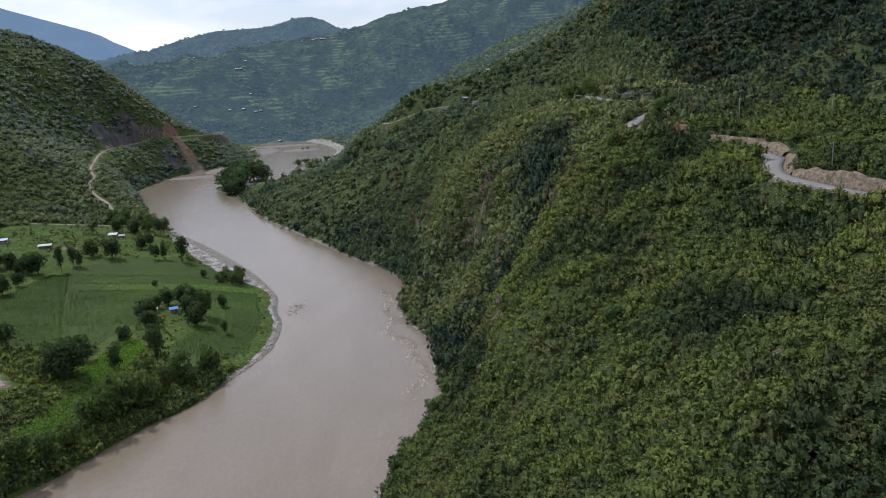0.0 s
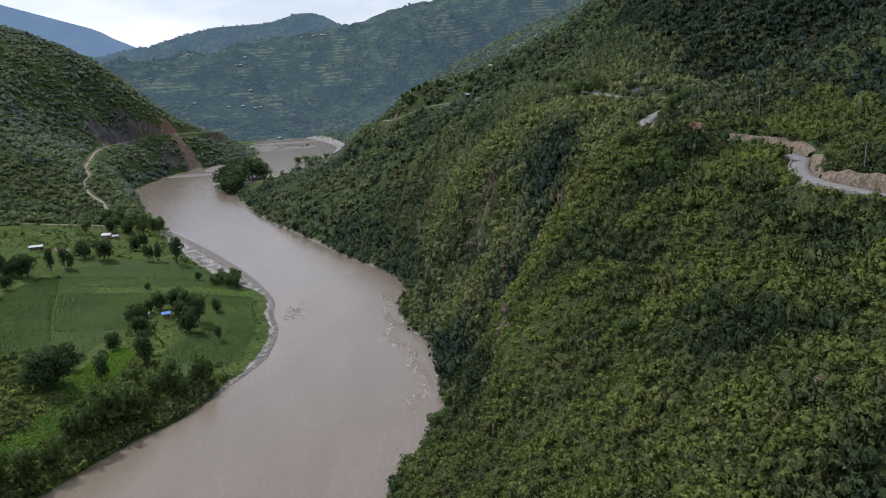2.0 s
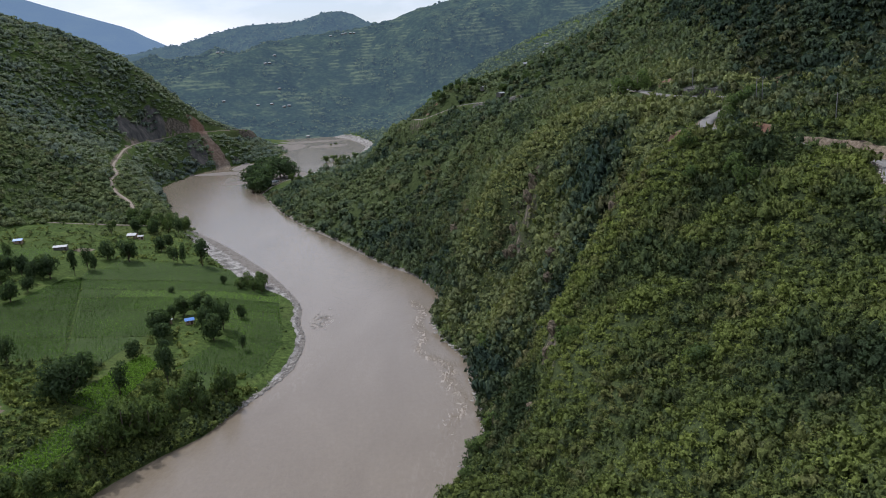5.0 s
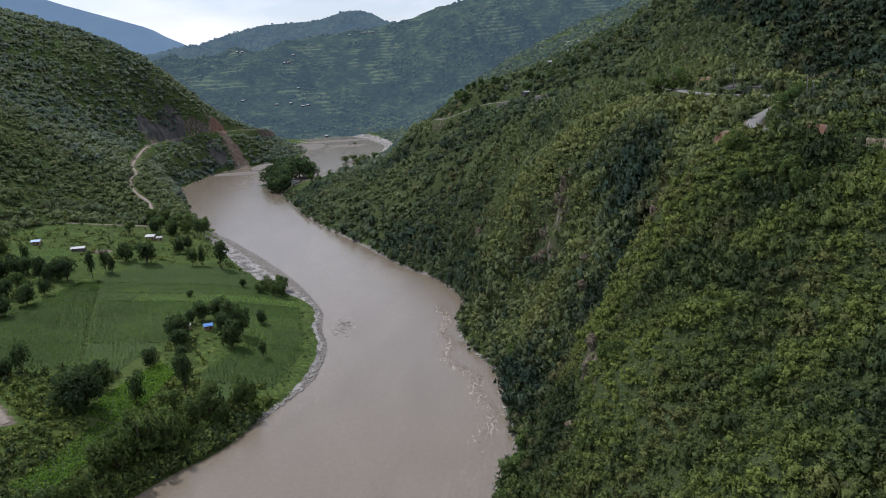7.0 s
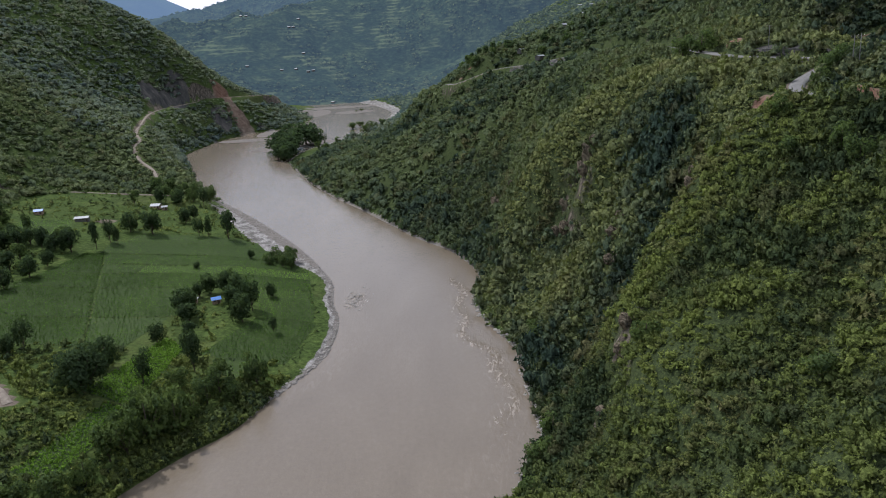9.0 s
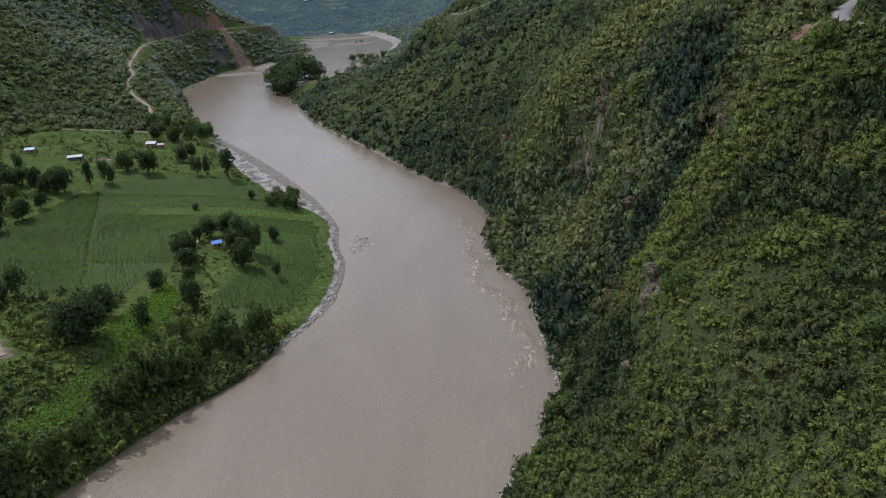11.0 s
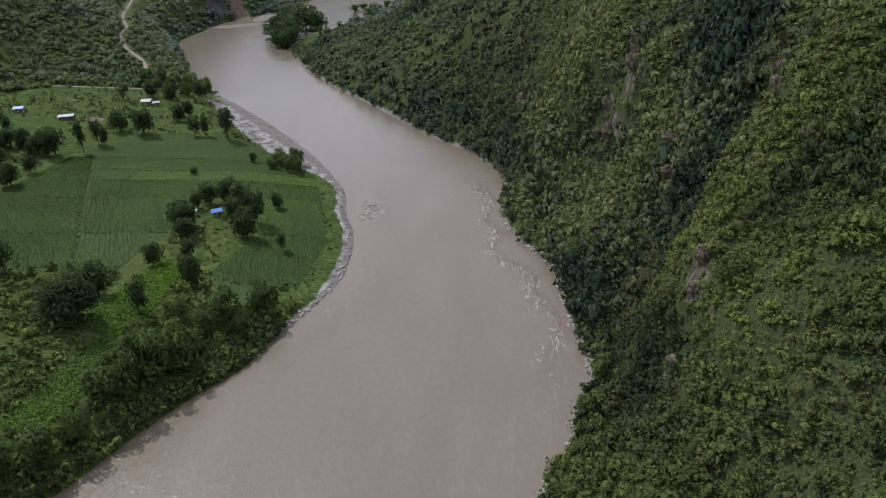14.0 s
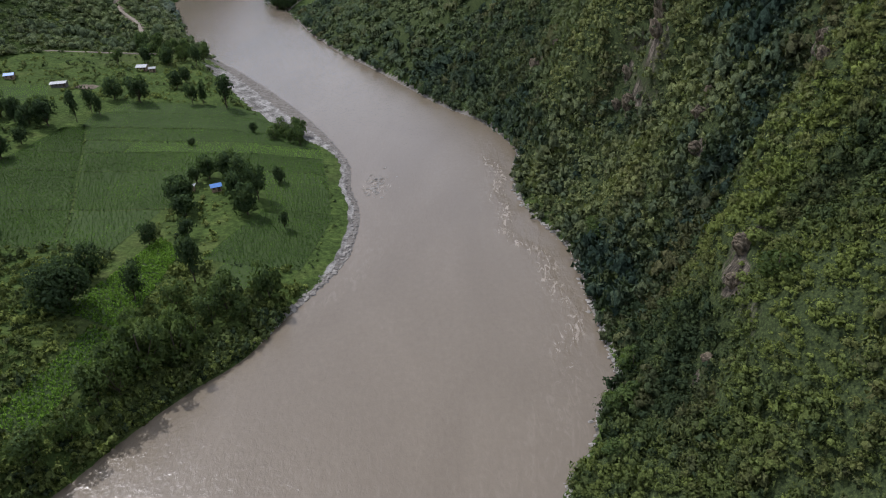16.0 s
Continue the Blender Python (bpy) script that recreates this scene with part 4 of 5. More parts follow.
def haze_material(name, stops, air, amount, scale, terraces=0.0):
    """Wooded and terraced hills a kilometre and more off; the glow of the air between is an emission mixed into their
    surface.
    """
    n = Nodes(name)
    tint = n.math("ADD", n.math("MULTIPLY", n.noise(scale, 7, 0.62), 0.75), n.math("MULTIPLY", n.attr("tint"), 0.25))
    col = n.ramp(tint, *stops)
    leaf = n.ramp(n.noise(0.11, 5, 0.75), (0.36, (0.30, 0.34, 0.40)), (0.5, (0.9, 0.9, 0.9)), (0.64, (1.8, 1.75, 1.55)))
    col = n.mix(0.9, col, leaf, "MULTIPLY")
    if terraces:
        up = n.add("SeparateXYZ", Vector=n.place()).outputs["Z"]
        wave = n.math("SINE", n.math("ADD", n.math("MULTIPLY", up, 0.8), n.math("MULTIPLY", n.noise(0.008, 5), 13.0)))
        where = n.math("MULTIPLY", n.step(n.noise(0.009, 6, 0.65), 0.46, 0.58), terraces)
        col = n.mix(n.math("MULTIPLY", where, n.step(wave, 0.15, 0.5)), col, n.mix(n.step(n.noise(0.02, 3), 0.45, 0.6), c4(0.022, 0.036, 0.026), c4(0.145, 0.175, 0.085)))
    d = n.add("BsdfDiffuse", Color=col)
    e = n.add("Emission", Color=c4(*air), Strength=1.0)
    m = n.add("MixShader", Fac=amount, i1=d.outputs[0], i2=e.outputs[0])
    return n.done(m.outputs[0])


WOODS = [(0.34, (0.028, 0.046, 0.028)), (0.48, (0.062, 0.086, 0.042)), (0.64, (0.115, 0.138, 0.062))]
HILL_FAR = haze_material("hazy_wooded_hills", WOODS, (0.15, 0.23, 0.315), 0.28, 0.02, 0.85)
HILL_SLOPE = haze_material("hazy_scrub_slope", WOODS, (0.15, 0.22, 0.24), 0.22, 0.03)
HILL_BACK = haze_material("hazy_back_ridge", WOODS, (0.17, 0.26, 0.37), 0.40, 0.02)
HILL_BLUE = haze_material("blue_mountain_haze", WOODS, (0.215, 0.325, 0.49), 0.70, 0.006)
MID_ROWS = int(np.searchsorted(GY, 2150)) + 1
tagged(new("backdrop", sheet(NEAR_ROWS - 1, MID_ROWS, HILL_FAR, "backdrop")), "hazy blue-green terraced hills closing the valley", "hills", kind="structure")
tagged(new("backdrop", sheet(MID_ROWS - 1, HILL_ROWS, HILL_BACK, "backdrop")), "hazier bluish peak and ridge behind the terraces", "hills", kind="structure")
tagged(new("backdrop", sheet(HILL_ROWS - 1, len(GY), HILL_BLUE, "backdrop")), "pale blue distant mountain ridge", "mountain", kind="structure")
# These woods carry the same air glow, as emission in their leaves.
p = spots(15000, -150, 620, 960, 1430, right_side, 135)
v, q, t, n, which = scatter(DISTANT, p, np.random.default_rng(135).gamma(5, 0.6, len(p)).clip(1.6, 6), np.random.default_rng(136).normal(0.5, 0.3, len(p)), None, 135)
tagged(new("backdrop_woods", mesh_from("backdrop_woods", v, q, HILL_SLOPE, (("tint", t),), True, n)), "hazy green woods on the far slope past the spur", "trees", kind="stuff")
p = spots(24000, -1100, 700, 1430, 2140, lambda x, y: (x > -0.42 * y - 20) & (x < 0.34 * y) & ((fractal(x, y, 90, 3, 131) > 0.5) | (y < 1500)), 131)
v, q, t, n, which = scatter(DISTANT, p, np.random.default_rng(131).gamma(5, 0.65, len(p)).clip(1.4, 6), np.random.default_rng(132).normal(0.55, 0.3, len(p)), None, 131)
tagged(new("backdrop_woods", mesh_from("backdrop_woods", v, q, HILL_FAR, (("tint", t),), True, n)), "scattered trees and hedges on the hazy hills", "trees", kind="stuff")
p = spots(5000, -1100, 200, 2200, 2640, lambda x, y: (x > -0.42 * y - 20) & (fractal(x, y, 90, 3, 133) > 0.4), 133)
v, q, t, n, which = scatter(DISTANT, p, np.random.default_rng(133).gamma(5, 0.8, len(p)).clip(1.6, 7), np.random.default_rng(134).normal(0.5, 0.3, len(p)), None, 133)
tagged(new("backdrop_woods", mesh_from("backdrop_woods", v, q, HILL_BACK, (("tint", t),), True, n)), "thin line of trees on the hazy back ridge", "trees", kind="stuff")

# ---- trees ----


def part(name, me, parent, label=""):
    ob = new(name, me)
    ob.parent = parent
    return tagged(ob, label) if label else ob


def bm_mesh(name, bm, material, smooth_faces=False):
    me = bpy.data.meshes.new(name)
    bm.to_mesh(me)
    bm.free()
    me.materials.append(material)
    for f in me.polygons:
        f.use_smooth = smooth_faces
    return me


def tube(bm, points, radii, sides=6):
    """A tapered, closed tube along the points."""
    rings = []
    for k, (p, r) in enumerate(zip(points, radii)):
        a, b = Vector(points[max(k - 1, 0)]), Vector(points[min(k + 1, len(points) - 1)])
        q = (b - a).to_track_quat("Z", "Y")
        rings.append([bm.verts.new(Vector(p) + q @ Vector((r * math.cos(2 * math.pi * i / sides), r * math.sin(2 * math.pi * i / sides), 0))) for i in range(sides)])
    for lo, hi in zip(rings[:-1], rings[1:]):
        for i in range(sides):
            bm.faces.new((lo[i], lo[(i + 1) % sides], hi[(i + 1) % sides], hi[i]))
    bm.faces.new(rings[-1])
    bm.faces.new(rings[0][::-1])


def crown(count, lumps, leaf, low, wide, seed, tone=0.45):
    """Leaf sprays over lumps in a crown one high and one wide, with gaps between the lumps."""
    r = np.random.default_rng(seed)
    z = low + 0.12 + (0.72 - low) * r.uniform(0, 1, lumps)
    mid, half = 0.5 * (low + 0.95), 0.6 * (1 - low)
    reach = wide * 0.36 * np.sqrt(np.maximum(0.08, 1 - ((z - mid) / half) ** 2))
    a, d = r.uniform(0, 2 * np.pi, lumps), reach * np.sqrt(r.uniform(0.0, 1, lumps))
    at = np.stack([d * np.cos(a), d * np.sin(a), z], 1)
    size = r.uniform(0.13, 0.23, lumps)
    which = r.choice(lumps, count, p=size**2 / (size**2).sum())
    n = r.normal(size=(count, 3))
    n[:, 2] += 0.25
    n /= np.linalg.norm(n, axis=1)[:, None]
    c = at[which] + n * (size[which] * r.uniform(0.75, 1.1, count))[:, None]
    v = sprays(c, n, leaf, r, 0.4).reshape(-1, 3)
    tint = (r.normal(tone, 0.10, (count, 1)) + 0.10 * (which % 3 - 1)[:, None]).repeat(3, 1).ravel()
    out = unit(0.7 * n + 1.1 * unit(c - (0, 0, mid)) + (0, 0, 0.5))
    return v, np.arange(len(v)).reshape(-1, 3), tint, at, unit(out + r.normal(0, 0.15, out.shape)).repeat(3, 0)


def make_tree(label, quads, lumps, leaf, low, wide, seed, trunk=0.035, tone=0.45):
    """A tree one metre high, trunk and limbs under a loose crown; copies of it are stretched to their size."""
    tree = new("tree")
    v, q, t, at, n = crown(quads, lumps, leaf, low, wide, seed, tone)
    r = random.Random(seed)
    bm = bmesh.new()
    fork = (r.uniform(-0.03, 0.03), r.uniform(-0.03, 0.03), low * 0.95)
    top = (fork[0] * 1.5, fork[1] * 1.5, 0.72)
    tube(bm, [(0, 0, -0.06), (fork[0] * 0.4, fork[1] * 0.4, low * 0.5), fork, top], [trunk * 1.4, trunk, trunk * 0.8, trunk * 0.3], 7)
    for p in at[: min(6, len(at))]:
        m = Vector(fork).lerp(Vector(p), 0.5) + Vector((0, 0, -0.03))
        tube(bm, [fork, m, tuple(p)], [trunk * 0.55, trunk * 0.35, trunk * 0.12], 5)
    part("trunk", bm_mesh("trunk", bm, BARK, True), tree)
    part("crown", mesh_from("crown", v, q, TREE_LEAF, (("tint", t),), True, n), tree)
    return tagged(tree, label, "tree", "trees of the river terrace")


ROUND = [make_tree("broad dark green tree with a dense rounded crown", 1200, 22, 0.062, 0.12, 1.15, 301 + s) for s in range(3)]
TALL = [make_tree("tall slender green tree with a loose crown", 900, 18, 0.056, 0.16, 1.0, 321 + s, 0.026) for s in range(3)]
BANK = [make_tree("leafy green tree leaning in the riverside thicket", 800, 18, 0.060, 0.08, 1.1, 341 + s, 0.028, 0.78) for s in range(3)]
GIANT = make_tree("huge old dark green tree with a heavy rounded crown", 4200, 60, 0.038, 0.08, 1.15, 361, 0.04)


def plant(proto, x, y, h, w, turn=0.0, sink=0.0):
    """Stands a copy of the tree on the ground."""
    z = float(height(x, y)) - sink
    copy_thing(proto, pose(x, y, z, 0, 0, turn) @ Matrix.Diagonal((w * 0.95, w * 0.95, h * 1.04, 1)))


# x, y, height and breadth of the trees that stand by themselves
MEADOW = [(-127, 408, 15.5, 11.3), (-144, 410, 10.2, 7), (-139, 411, 11.1, 6), (-183, 413, 10.6, 10), (-169, 409, 12.2, 12.2), (-160, 436, 8.9, 7.9), (-159, 448, 8.1, 6.1),
          (-166, 490, 12.1, 7.5), (-106, 373, 4.7, 4.2), (-127, 352, 3.0, 3.5), (-185, 391, 12.9, 6.4), (-180, 388, 10, 5), (-187, 379, 14, 6.5), (-197, 373, 11.7, 10.8),
          (-204, 366, 8.9, 6.3), (-197, 333, 10, 9.1), (-197, 349, 6.9, 6.9), (-232, 383, 9.5, 7.6), (-199, 316, 9.6, 8), (-222, 371, 11, 8.3)]
GROVE = [(-231, 398, 10.7, 6.8), (-218, 386, 7.5, 7.5), (-211, 342, 8.6, 8.6), (-107, 280, 7.6, 9.2), (-87, 282, 11.0, 9.0), (-86, 294, 13.5, 8.7), (-103, 316, 9.4, 8.6),
         (-82, 310, 6.3, 5), (-112, 309, 6.4, 5.7), (-93, 293, 10.8, 8.1), (-73, 273, 6, 4.4), (-111, 257, 6.8, 6.2), (-103, 224, 11.0, 8.0), (-119, 235, 10, 7.5),
         (-153, 248, 10.9, 7.7), (-155, 241, 6.9, 6.3), (-91, 236, 14.0, 8.1), (-101, 263, 6.2, 6.2), (-193, 488, 9, 8), (-180, 484, 10, 9), (-110, 287, 10, 9), (-115, 293, 9, 9), (-95, 308, 10.5, 9), (-100, 314, 10, 9), (-109, 314, 9, 8)]
THICKET = [(-92, 223, 7.1, 7.1), (-80, 226, 10, 9), (-70, 233, 12.5, 8.2), (-82, 219, 8, 7), (-88, 211, 8.6, 7.7), (-92, 198, 13.5, 12), (-98, 197, 9.3, 8.4), (-98, 186, 9.5, 8.5),
           (-100, 176, 8.5, 7.5), (-104, 168, 8, 8), (-110, 161, 8.5, 8.5), (-84, 211, 7, 6), (-75, 222, 7, 6), (-99, 212, 6, 6),
           (-98, 205, 8.6, 7.6), (-116, 157, 9, 9), (-122, 150, 9, 9), (-121, 168, 7, 7), (-128, 158, 8, 8), (-135, 148, 9, 9), (-86, 203, 11, 9), (-95, 190, 11, 9), (-90, 205, 9, 8)]
for k, (x, y, h, w) in enumerate(MEADOW + GROVE):
    plant((TALL if h > 1.35 * w else ROUND)[k % 3], x, y, h, w, 47.0 * k)
for k in range(52):
    x, y = rng.uniform(-272, -205), rng.uniform(318, 428)
    if not (x > -252 and x < -210 and y > 392):
        plant((ROUND + BANK)[k % 6], x, y, rng.uniform(6, 11), rng.uniform(6, 9.5), 37.0 * k)
for k in range(16):
    plant(BANK[k % 3], rng.uniform(-215, -165), rng.uniform(478, 540), rng.uniform(6, 11), rng.uniform(6, 10), 37.0 * k)
for k, (x, y, h, w) in enumerate(THICKET):
    plant(BANK[k % 3], x, y, h * 1.08, w * 1.08, 71.0 * k)
plant(GIANT, -118, 216, 14.5, 16.5, 20)
for k, (x, y, h, w) in enumerate([(-158, 738, 17, 22), (-168, 765, 20, 28), (-182, 800, 22, 30), (-176, 838, 25, 32), (-162, 852, 23, 32), (-172, 748, 16, 22), (-150, 840, 20, 26), (-164, 790, 20, 26), (-170, 815, 22, 28), (-124, 985, 9, 14), (-116, 1002, 8, 13), (-104, 1000, 9, 10),
                                  (-140, 800, 8, 7), (-128, 770, 7, 8), (-120, 815, 9, 8), (-108, 850, 8, 7), (-96, 880, 10, 9), (-90, 930, 11, 10), (-82, 960, 9, 9)]):
    plant((ROUND if k < 9 else BANK)[k % 3], x, y, h, w, 31.0 * k)
for k in range(9):
    plant(BANK[k % 3], -84 - 5 * (k % 3) + rng.uniform(-2, 2), 362 + 2.2 * k, rng.uniform(6, 9), rng.uniform(5, 7), 40.0 * k)
# single trees on the spur beside the highway
for k, (x, y, h, w) in enumerate([(96, 176, 5, 6), (89, 184, 7, 7), (84, 205, 7, 6), (89, 176, 8, 7), (80, 190, 6, 6), (106, 332, 11, 14), (100, 338, 10, 10),
                                  (16, 176, 7, 9), (21, 188, 7, 8), (24, 250, 6, 8), (12, 162, 4, 6), (104, 227, 6, 6), (108, 232, 6.5, 6), (113, 238, 6.5, 6), (118, 245, 6.5, 6), (122, 251, 6, 6), (128, 256, 6, 6), (40, 170, 6, 8), (60, 130, 5, 7)]):
    plant(BANK[k % 3], x, y, h, w, 53.0 * k, 0.3)
# the village trees on the spur's bench
for k in range(46):
    y = rng.uniform(520, 730)
    x = float(np.interp(y, [q[1] for q in HIGHWAY], [q[0] for q in HIGHWAY])) + 8 + rng.gamma(1.8, 17)
    plant((BANK + TALL)[k % 6], x, y, rng.uniform(5, 9.5), rng.uniform(4, 7), 29.0 * k, 0.3)
for x, y, h, w in ((-146, 1232, 3, 5), (-138, 1238, 4, 6)):
    plant(BANK[0], x, y, h, w, 9.0 * x, 0.3)
for proto in (*ROUND, *TALL, *BANK, GIANT):
    for o in (*proto.children, proto):
        bpy.data.objects.remove(o)

# ---- crop fields ----
SOIL = simple("field_soil_and_weeds", (0.036, 0.060, 0.020), (0.064, 0.094, 0.031), 0.5)


def crop_field(corners, tint, label, row=0.85, tall=0.8, kinds=None):
    """A plot laid over the ground: its bed, and the rows of plants on it."""
    c = np.array(corners, float)
    field = new("crop_field")
    a, b = max(2, int(np.linalg.norm(c[1] - c[0]) / 3)), max(2, int(np.linalg.norm(c[3] - c[0]) / 3))

    def lay(s, t):
        s, t = s[..., None], t[..., None]
        return (c[0] * (1 - s) + c[1] * s) * (1 - t) + (c[3] * (1 - s) + c[2] * s) * t

    s, t = np.meshgrid(np.linspace(0, 1, a + 1), np.linspace(0, 1, b + 1))
    p = lay(s, t)
    v = np.dstack([p, height(p[..., 0], p[..., 1]) + 0.10]).reshape(-1, 3)
    part("field_bed", mesh_from("field_bed", v, grid_quads(b + 1, a + 1), SOIL), field)
    rows, along = int(np.linalg.norm(c[3] - c[0]) / row), int(np.linalg.norm(c[1] - c[0]) / 0.8)
    r = np.random.default_rng(abs(int(c.sum() * 10)))
    t, s = np.meshgrid((np.arange(rows) + 0.5) / rows, (np.arange(along) + 0.5) / along)
    ok = r.uniform(size=t.size) < 0.93
    q = lay(np.clip(s.ravel() + r.normal(0, 0.25, s.size) / along, 0, 1), np.clip(t.ravel() + r.normal(0, 0.22, s.size) / rows, 0, 1))[ok]
    at = np.column_stack([q, height(q[:, 0], q[:, 1]) + 0.05])
    v, f, tt, n, which = scatter(kinds or CROPS, at, r.uniform(0.75, 1.15, len(at)) * 0.62, r.normal(tint, 0.10, len(at)) + 0.7 * (fractal(at[:, 0], at[:, 1] * 1.6, 22, 4, 5) - 0.5),
                       r.uniform(0.8, 1.3, len(at)) * tall / 0.6, 3)
    tagged(part("crop_rows", mesh_from("crop_rows", v, f, CROP_LEAF, (("tint", tt),), True, n), field), kind="stuff")
    return tagged(field, label, "crop field", "plots of the river terrace")


def stalk(seed):
    """A crop plant: a few narrow leaves that arch outward."""
    r = np.random.default_rng(seed)
    out = []
    for k in range(6):
        a, h = r.uniform(0, 2 * math.pi), r.uniform(0.4, 1.0)
        d, e = np.array([math.cos(a), math.sin(a), 0]), np.array([-math.sin(a), math.cos(a), 0])
        out.append([d * 0.05 + e * 0.16 + [0, 0, h * 0.3], d * 0.05 - e * 0.16 + [0, 0, h * 0.35], d * r.uniform(0.5, 0.9) + [0, 0, h]])
    return np.array(out), unit(np.array(out).mean(1) * (0.7, 0.7, 0) + (0, 0, 1))[:, None, :].repeat(3, 1)


CROPS = [stalk(500 + s) for s in range(6)]


def path_x(y):
    """The footpath between the plots."""
    return -145.0 - 0.366 * (y - 277)


def band(y0, y1, a0, a1, b0, b1, tint, label, row=0.85, tall=0.8):
    """A plot between two lines across the terrace; a and b are its ends."""
    crop_field([(a0, y0 + 0.4), (b0, y0 + 0.4), (b1, y1 - 0.4), (a1, y1 - 0.4)], tint, label, row, tall)


band(250, 285, path_x(250) + 0.4, path_x(285) + 0.4, -121, -117, 0.30, "dark green maize plot at the foot of the terrace")
band(285, 322, path_x(285) + 0.4, path_x(322) + 0.4, -114, -114, 0.36, "dark green maize plot beside the grove")
band(322, 342, path_x(322) + 0.4, path_x(342) + 0.4, -67, -71, 0.42, "green crop plot in straight rows across the terrace")
band(342, 356, -152, -152, -112, -110, 1.7, "bright yellow-green young crop strip", 0.9, 0.5)
band(342, 356, path_x(342) + 0.4, path_x(356) + 0.4, -152.6, -152.6, 0.45, "green crop strip beside the path", 1.0, 0.6)
band(342, 356, -111.4, -109.4, -71, -74, 1.15, "green crop strip near the shingle bank", 1.0, 0.6)
band(356, 373, path_x(356) + 0.4, path_x(373) + 0.4, -74, -86, 0.56, "mid green crop plot along the hedge", 1.0, 0.6)
band(373, 394, -183, -184, -88, -101, 0.62, "mid green plot below the row of trees", 1.1, 0.4)
band(394, 410, -178, -176, -104, -112, 0.66, "pale green grassy plot by the tall tree", 1.1, 0.3)
band(252, 285, -190, -190, path_x(252) - 0.4, path_x(285) - 0.4, 0.34, "dark green maize plot by the big tree")
band(285, 322, -196, -200, path_x(285) - 0.4, path_x(322) - 0.4, 0.36, "dark green maize plot on the far side of the path")
band(322, 342, -200, -194, path_x(322) - 0.4, path_x(342) - 0.4, 0.42, "green crop plot below the trees")
band(342, 372, -194, -190, path_x(342) - 0.4, path_x(372) - 0.4, 0.46, "green crop plot at the foot of the hedge")
band(248, 286, -93, -83, -64, -59, 0.40, "dark green maize plot on the river point")
band(286, 322, -80, -94, -60, -66, 0.7, "green crop plot along the shingle bank")
crop_field([(-240, 396), (-212, 404), (-224, 432), (-250, 424)], 0.98, "bright green young rice plot near the barn", 0.9, 0.4)
crop_field([(-118, 216), (-101, 210), (-100, 252), (-109, 262)], 0.85, "bright yellow-green bean patch among the trees", 0.9, 0.8, HERB)
crop_field([(-117, 174), (-107, 174), (-100, 207), (-109, 212)], 0.95, "bright green bean strip on the terrace slope", 0.9, 0.8, HERB)
crop_field([(-87, 238), (-74, 234), (-71, 247), (-86, 249)], 0.6, "mown grassy plot beside the riverside trees", 1.2, 0.25)

# low growth over the rest of the terrace


def in_plot(x, y):
    """Whether a place lies in the cropped ground."""
    return ((x > -200) & (x < -114) & (y > 252) & (y < 410)) | ((x > -114) & (y > 322) & (y < 400)) | ((x > -92) & (x < -58) & (y > 248) & (y < 348)) | ((x > -250) & (x < -212) & (y > 398) & (y < 430)) | ((x > -118) & (x < -100) & (y > 212) & (y < 258)) | ((x > -116.5 + 0.21 * (y - 174)) & (x < -107 + 0.21 * (y - 174)) & (y > 174) & (y < 210)) | ((x > -87) & (x < -72) & (y > 236) & (y < 249))


def terrace(x, y):
    d = bank_left(y) - x
    low = (y < 246) | (d < 24) & (y < 262)
    keep = np.where(low, 0.95, 0.25 + 0.45 * smooth(fractal(x, y, 12, 2, 8), 0.5, 0.62))
    shingle = (d < 13 + 12 * smooth(y, 330, 420)) & (y > 240) & (y < 540)
    track = to_road(x, y, DIRT_TRACK)[0] < 4
    return keep * (d > np.where(y < 225, 0.1, 1.2)) * ~shingle * ~track * ~in_plot(x, y) * off_roads(x, y) * ~bare(x, y)


cover("tangled green scrub and tall grass on the terrace edge", (-215, -60, 110, 262), 10000, MID, 1.15, 101, 16, 0.68, 0.9, 2.4, grow=terrace, least=0.8, straw=0.25)
cover("low weeds and grass on the terrace edge", (-215, -60, 110, 262), 12000, HERB, 0.75, 102, 14, 0.75, 0.8, 1.4, "undergrowth", grow=terrace, straw=0.3)
cover("scattered low bushes and weeds round the fields", (-300, -60, 262, 560), 26000, FAR_K, 0.8, 103, 18, 0.66, 0.7, 2.2, grow=terrace, straw=0.4)
# bushes that lean over the water below the thicket
r4 = np.random.default_rng(44)
y = r4.uniform(112, 228, 520)
x = bank_left(y) - r4.gamma(2, 1.6, len(y))
p = np.column_stack([x, y, np.maximum(height(x, y), 0.0)])
plants("dark green bushes crowding the low river bank", "bank_bushes", MID, p, r4.uniform(0.8, 1.9, len(p)), r4.normal(0.4, 0.28, len(p)), None, r4.uniform(0.9, 1.5, len(p)), 45)
# hedge lines between the plots
hedge = []
for (x0, y0), (x1, y1) in (((-183, 376), (-136, 252)), ((-180, 356), (-76, 356)), ((-182, 373), (-88, 373)), ((-168, 342), (-72, 342)), ((-198, 322), (-68, 322)), ((-196, 285), (-118, 285)), ((-92, 248), (-62, 248)), ((-62, 250), (-58, 286)), ((-60, 288), (-70, 340))):
    n = int(math.hypot(x1 - x0, y1 - y0) / 1.5)
    k = rng.uniform(0, 1, n)
    hedge += list(zip(x0 + (x1 - x0) * k + rng.normal(0, 0.5, n) + 0.9 * np.sin(k * 9), y0 + (y1 - y0) * k + rng.normal(0, 0.5, n) + 0.7 * np.sin(k * 13)))
hedge = np.array(hedge)
hedge = np.column_stack([hedge, height(hedge[:, 0], hedge[:, 1])])
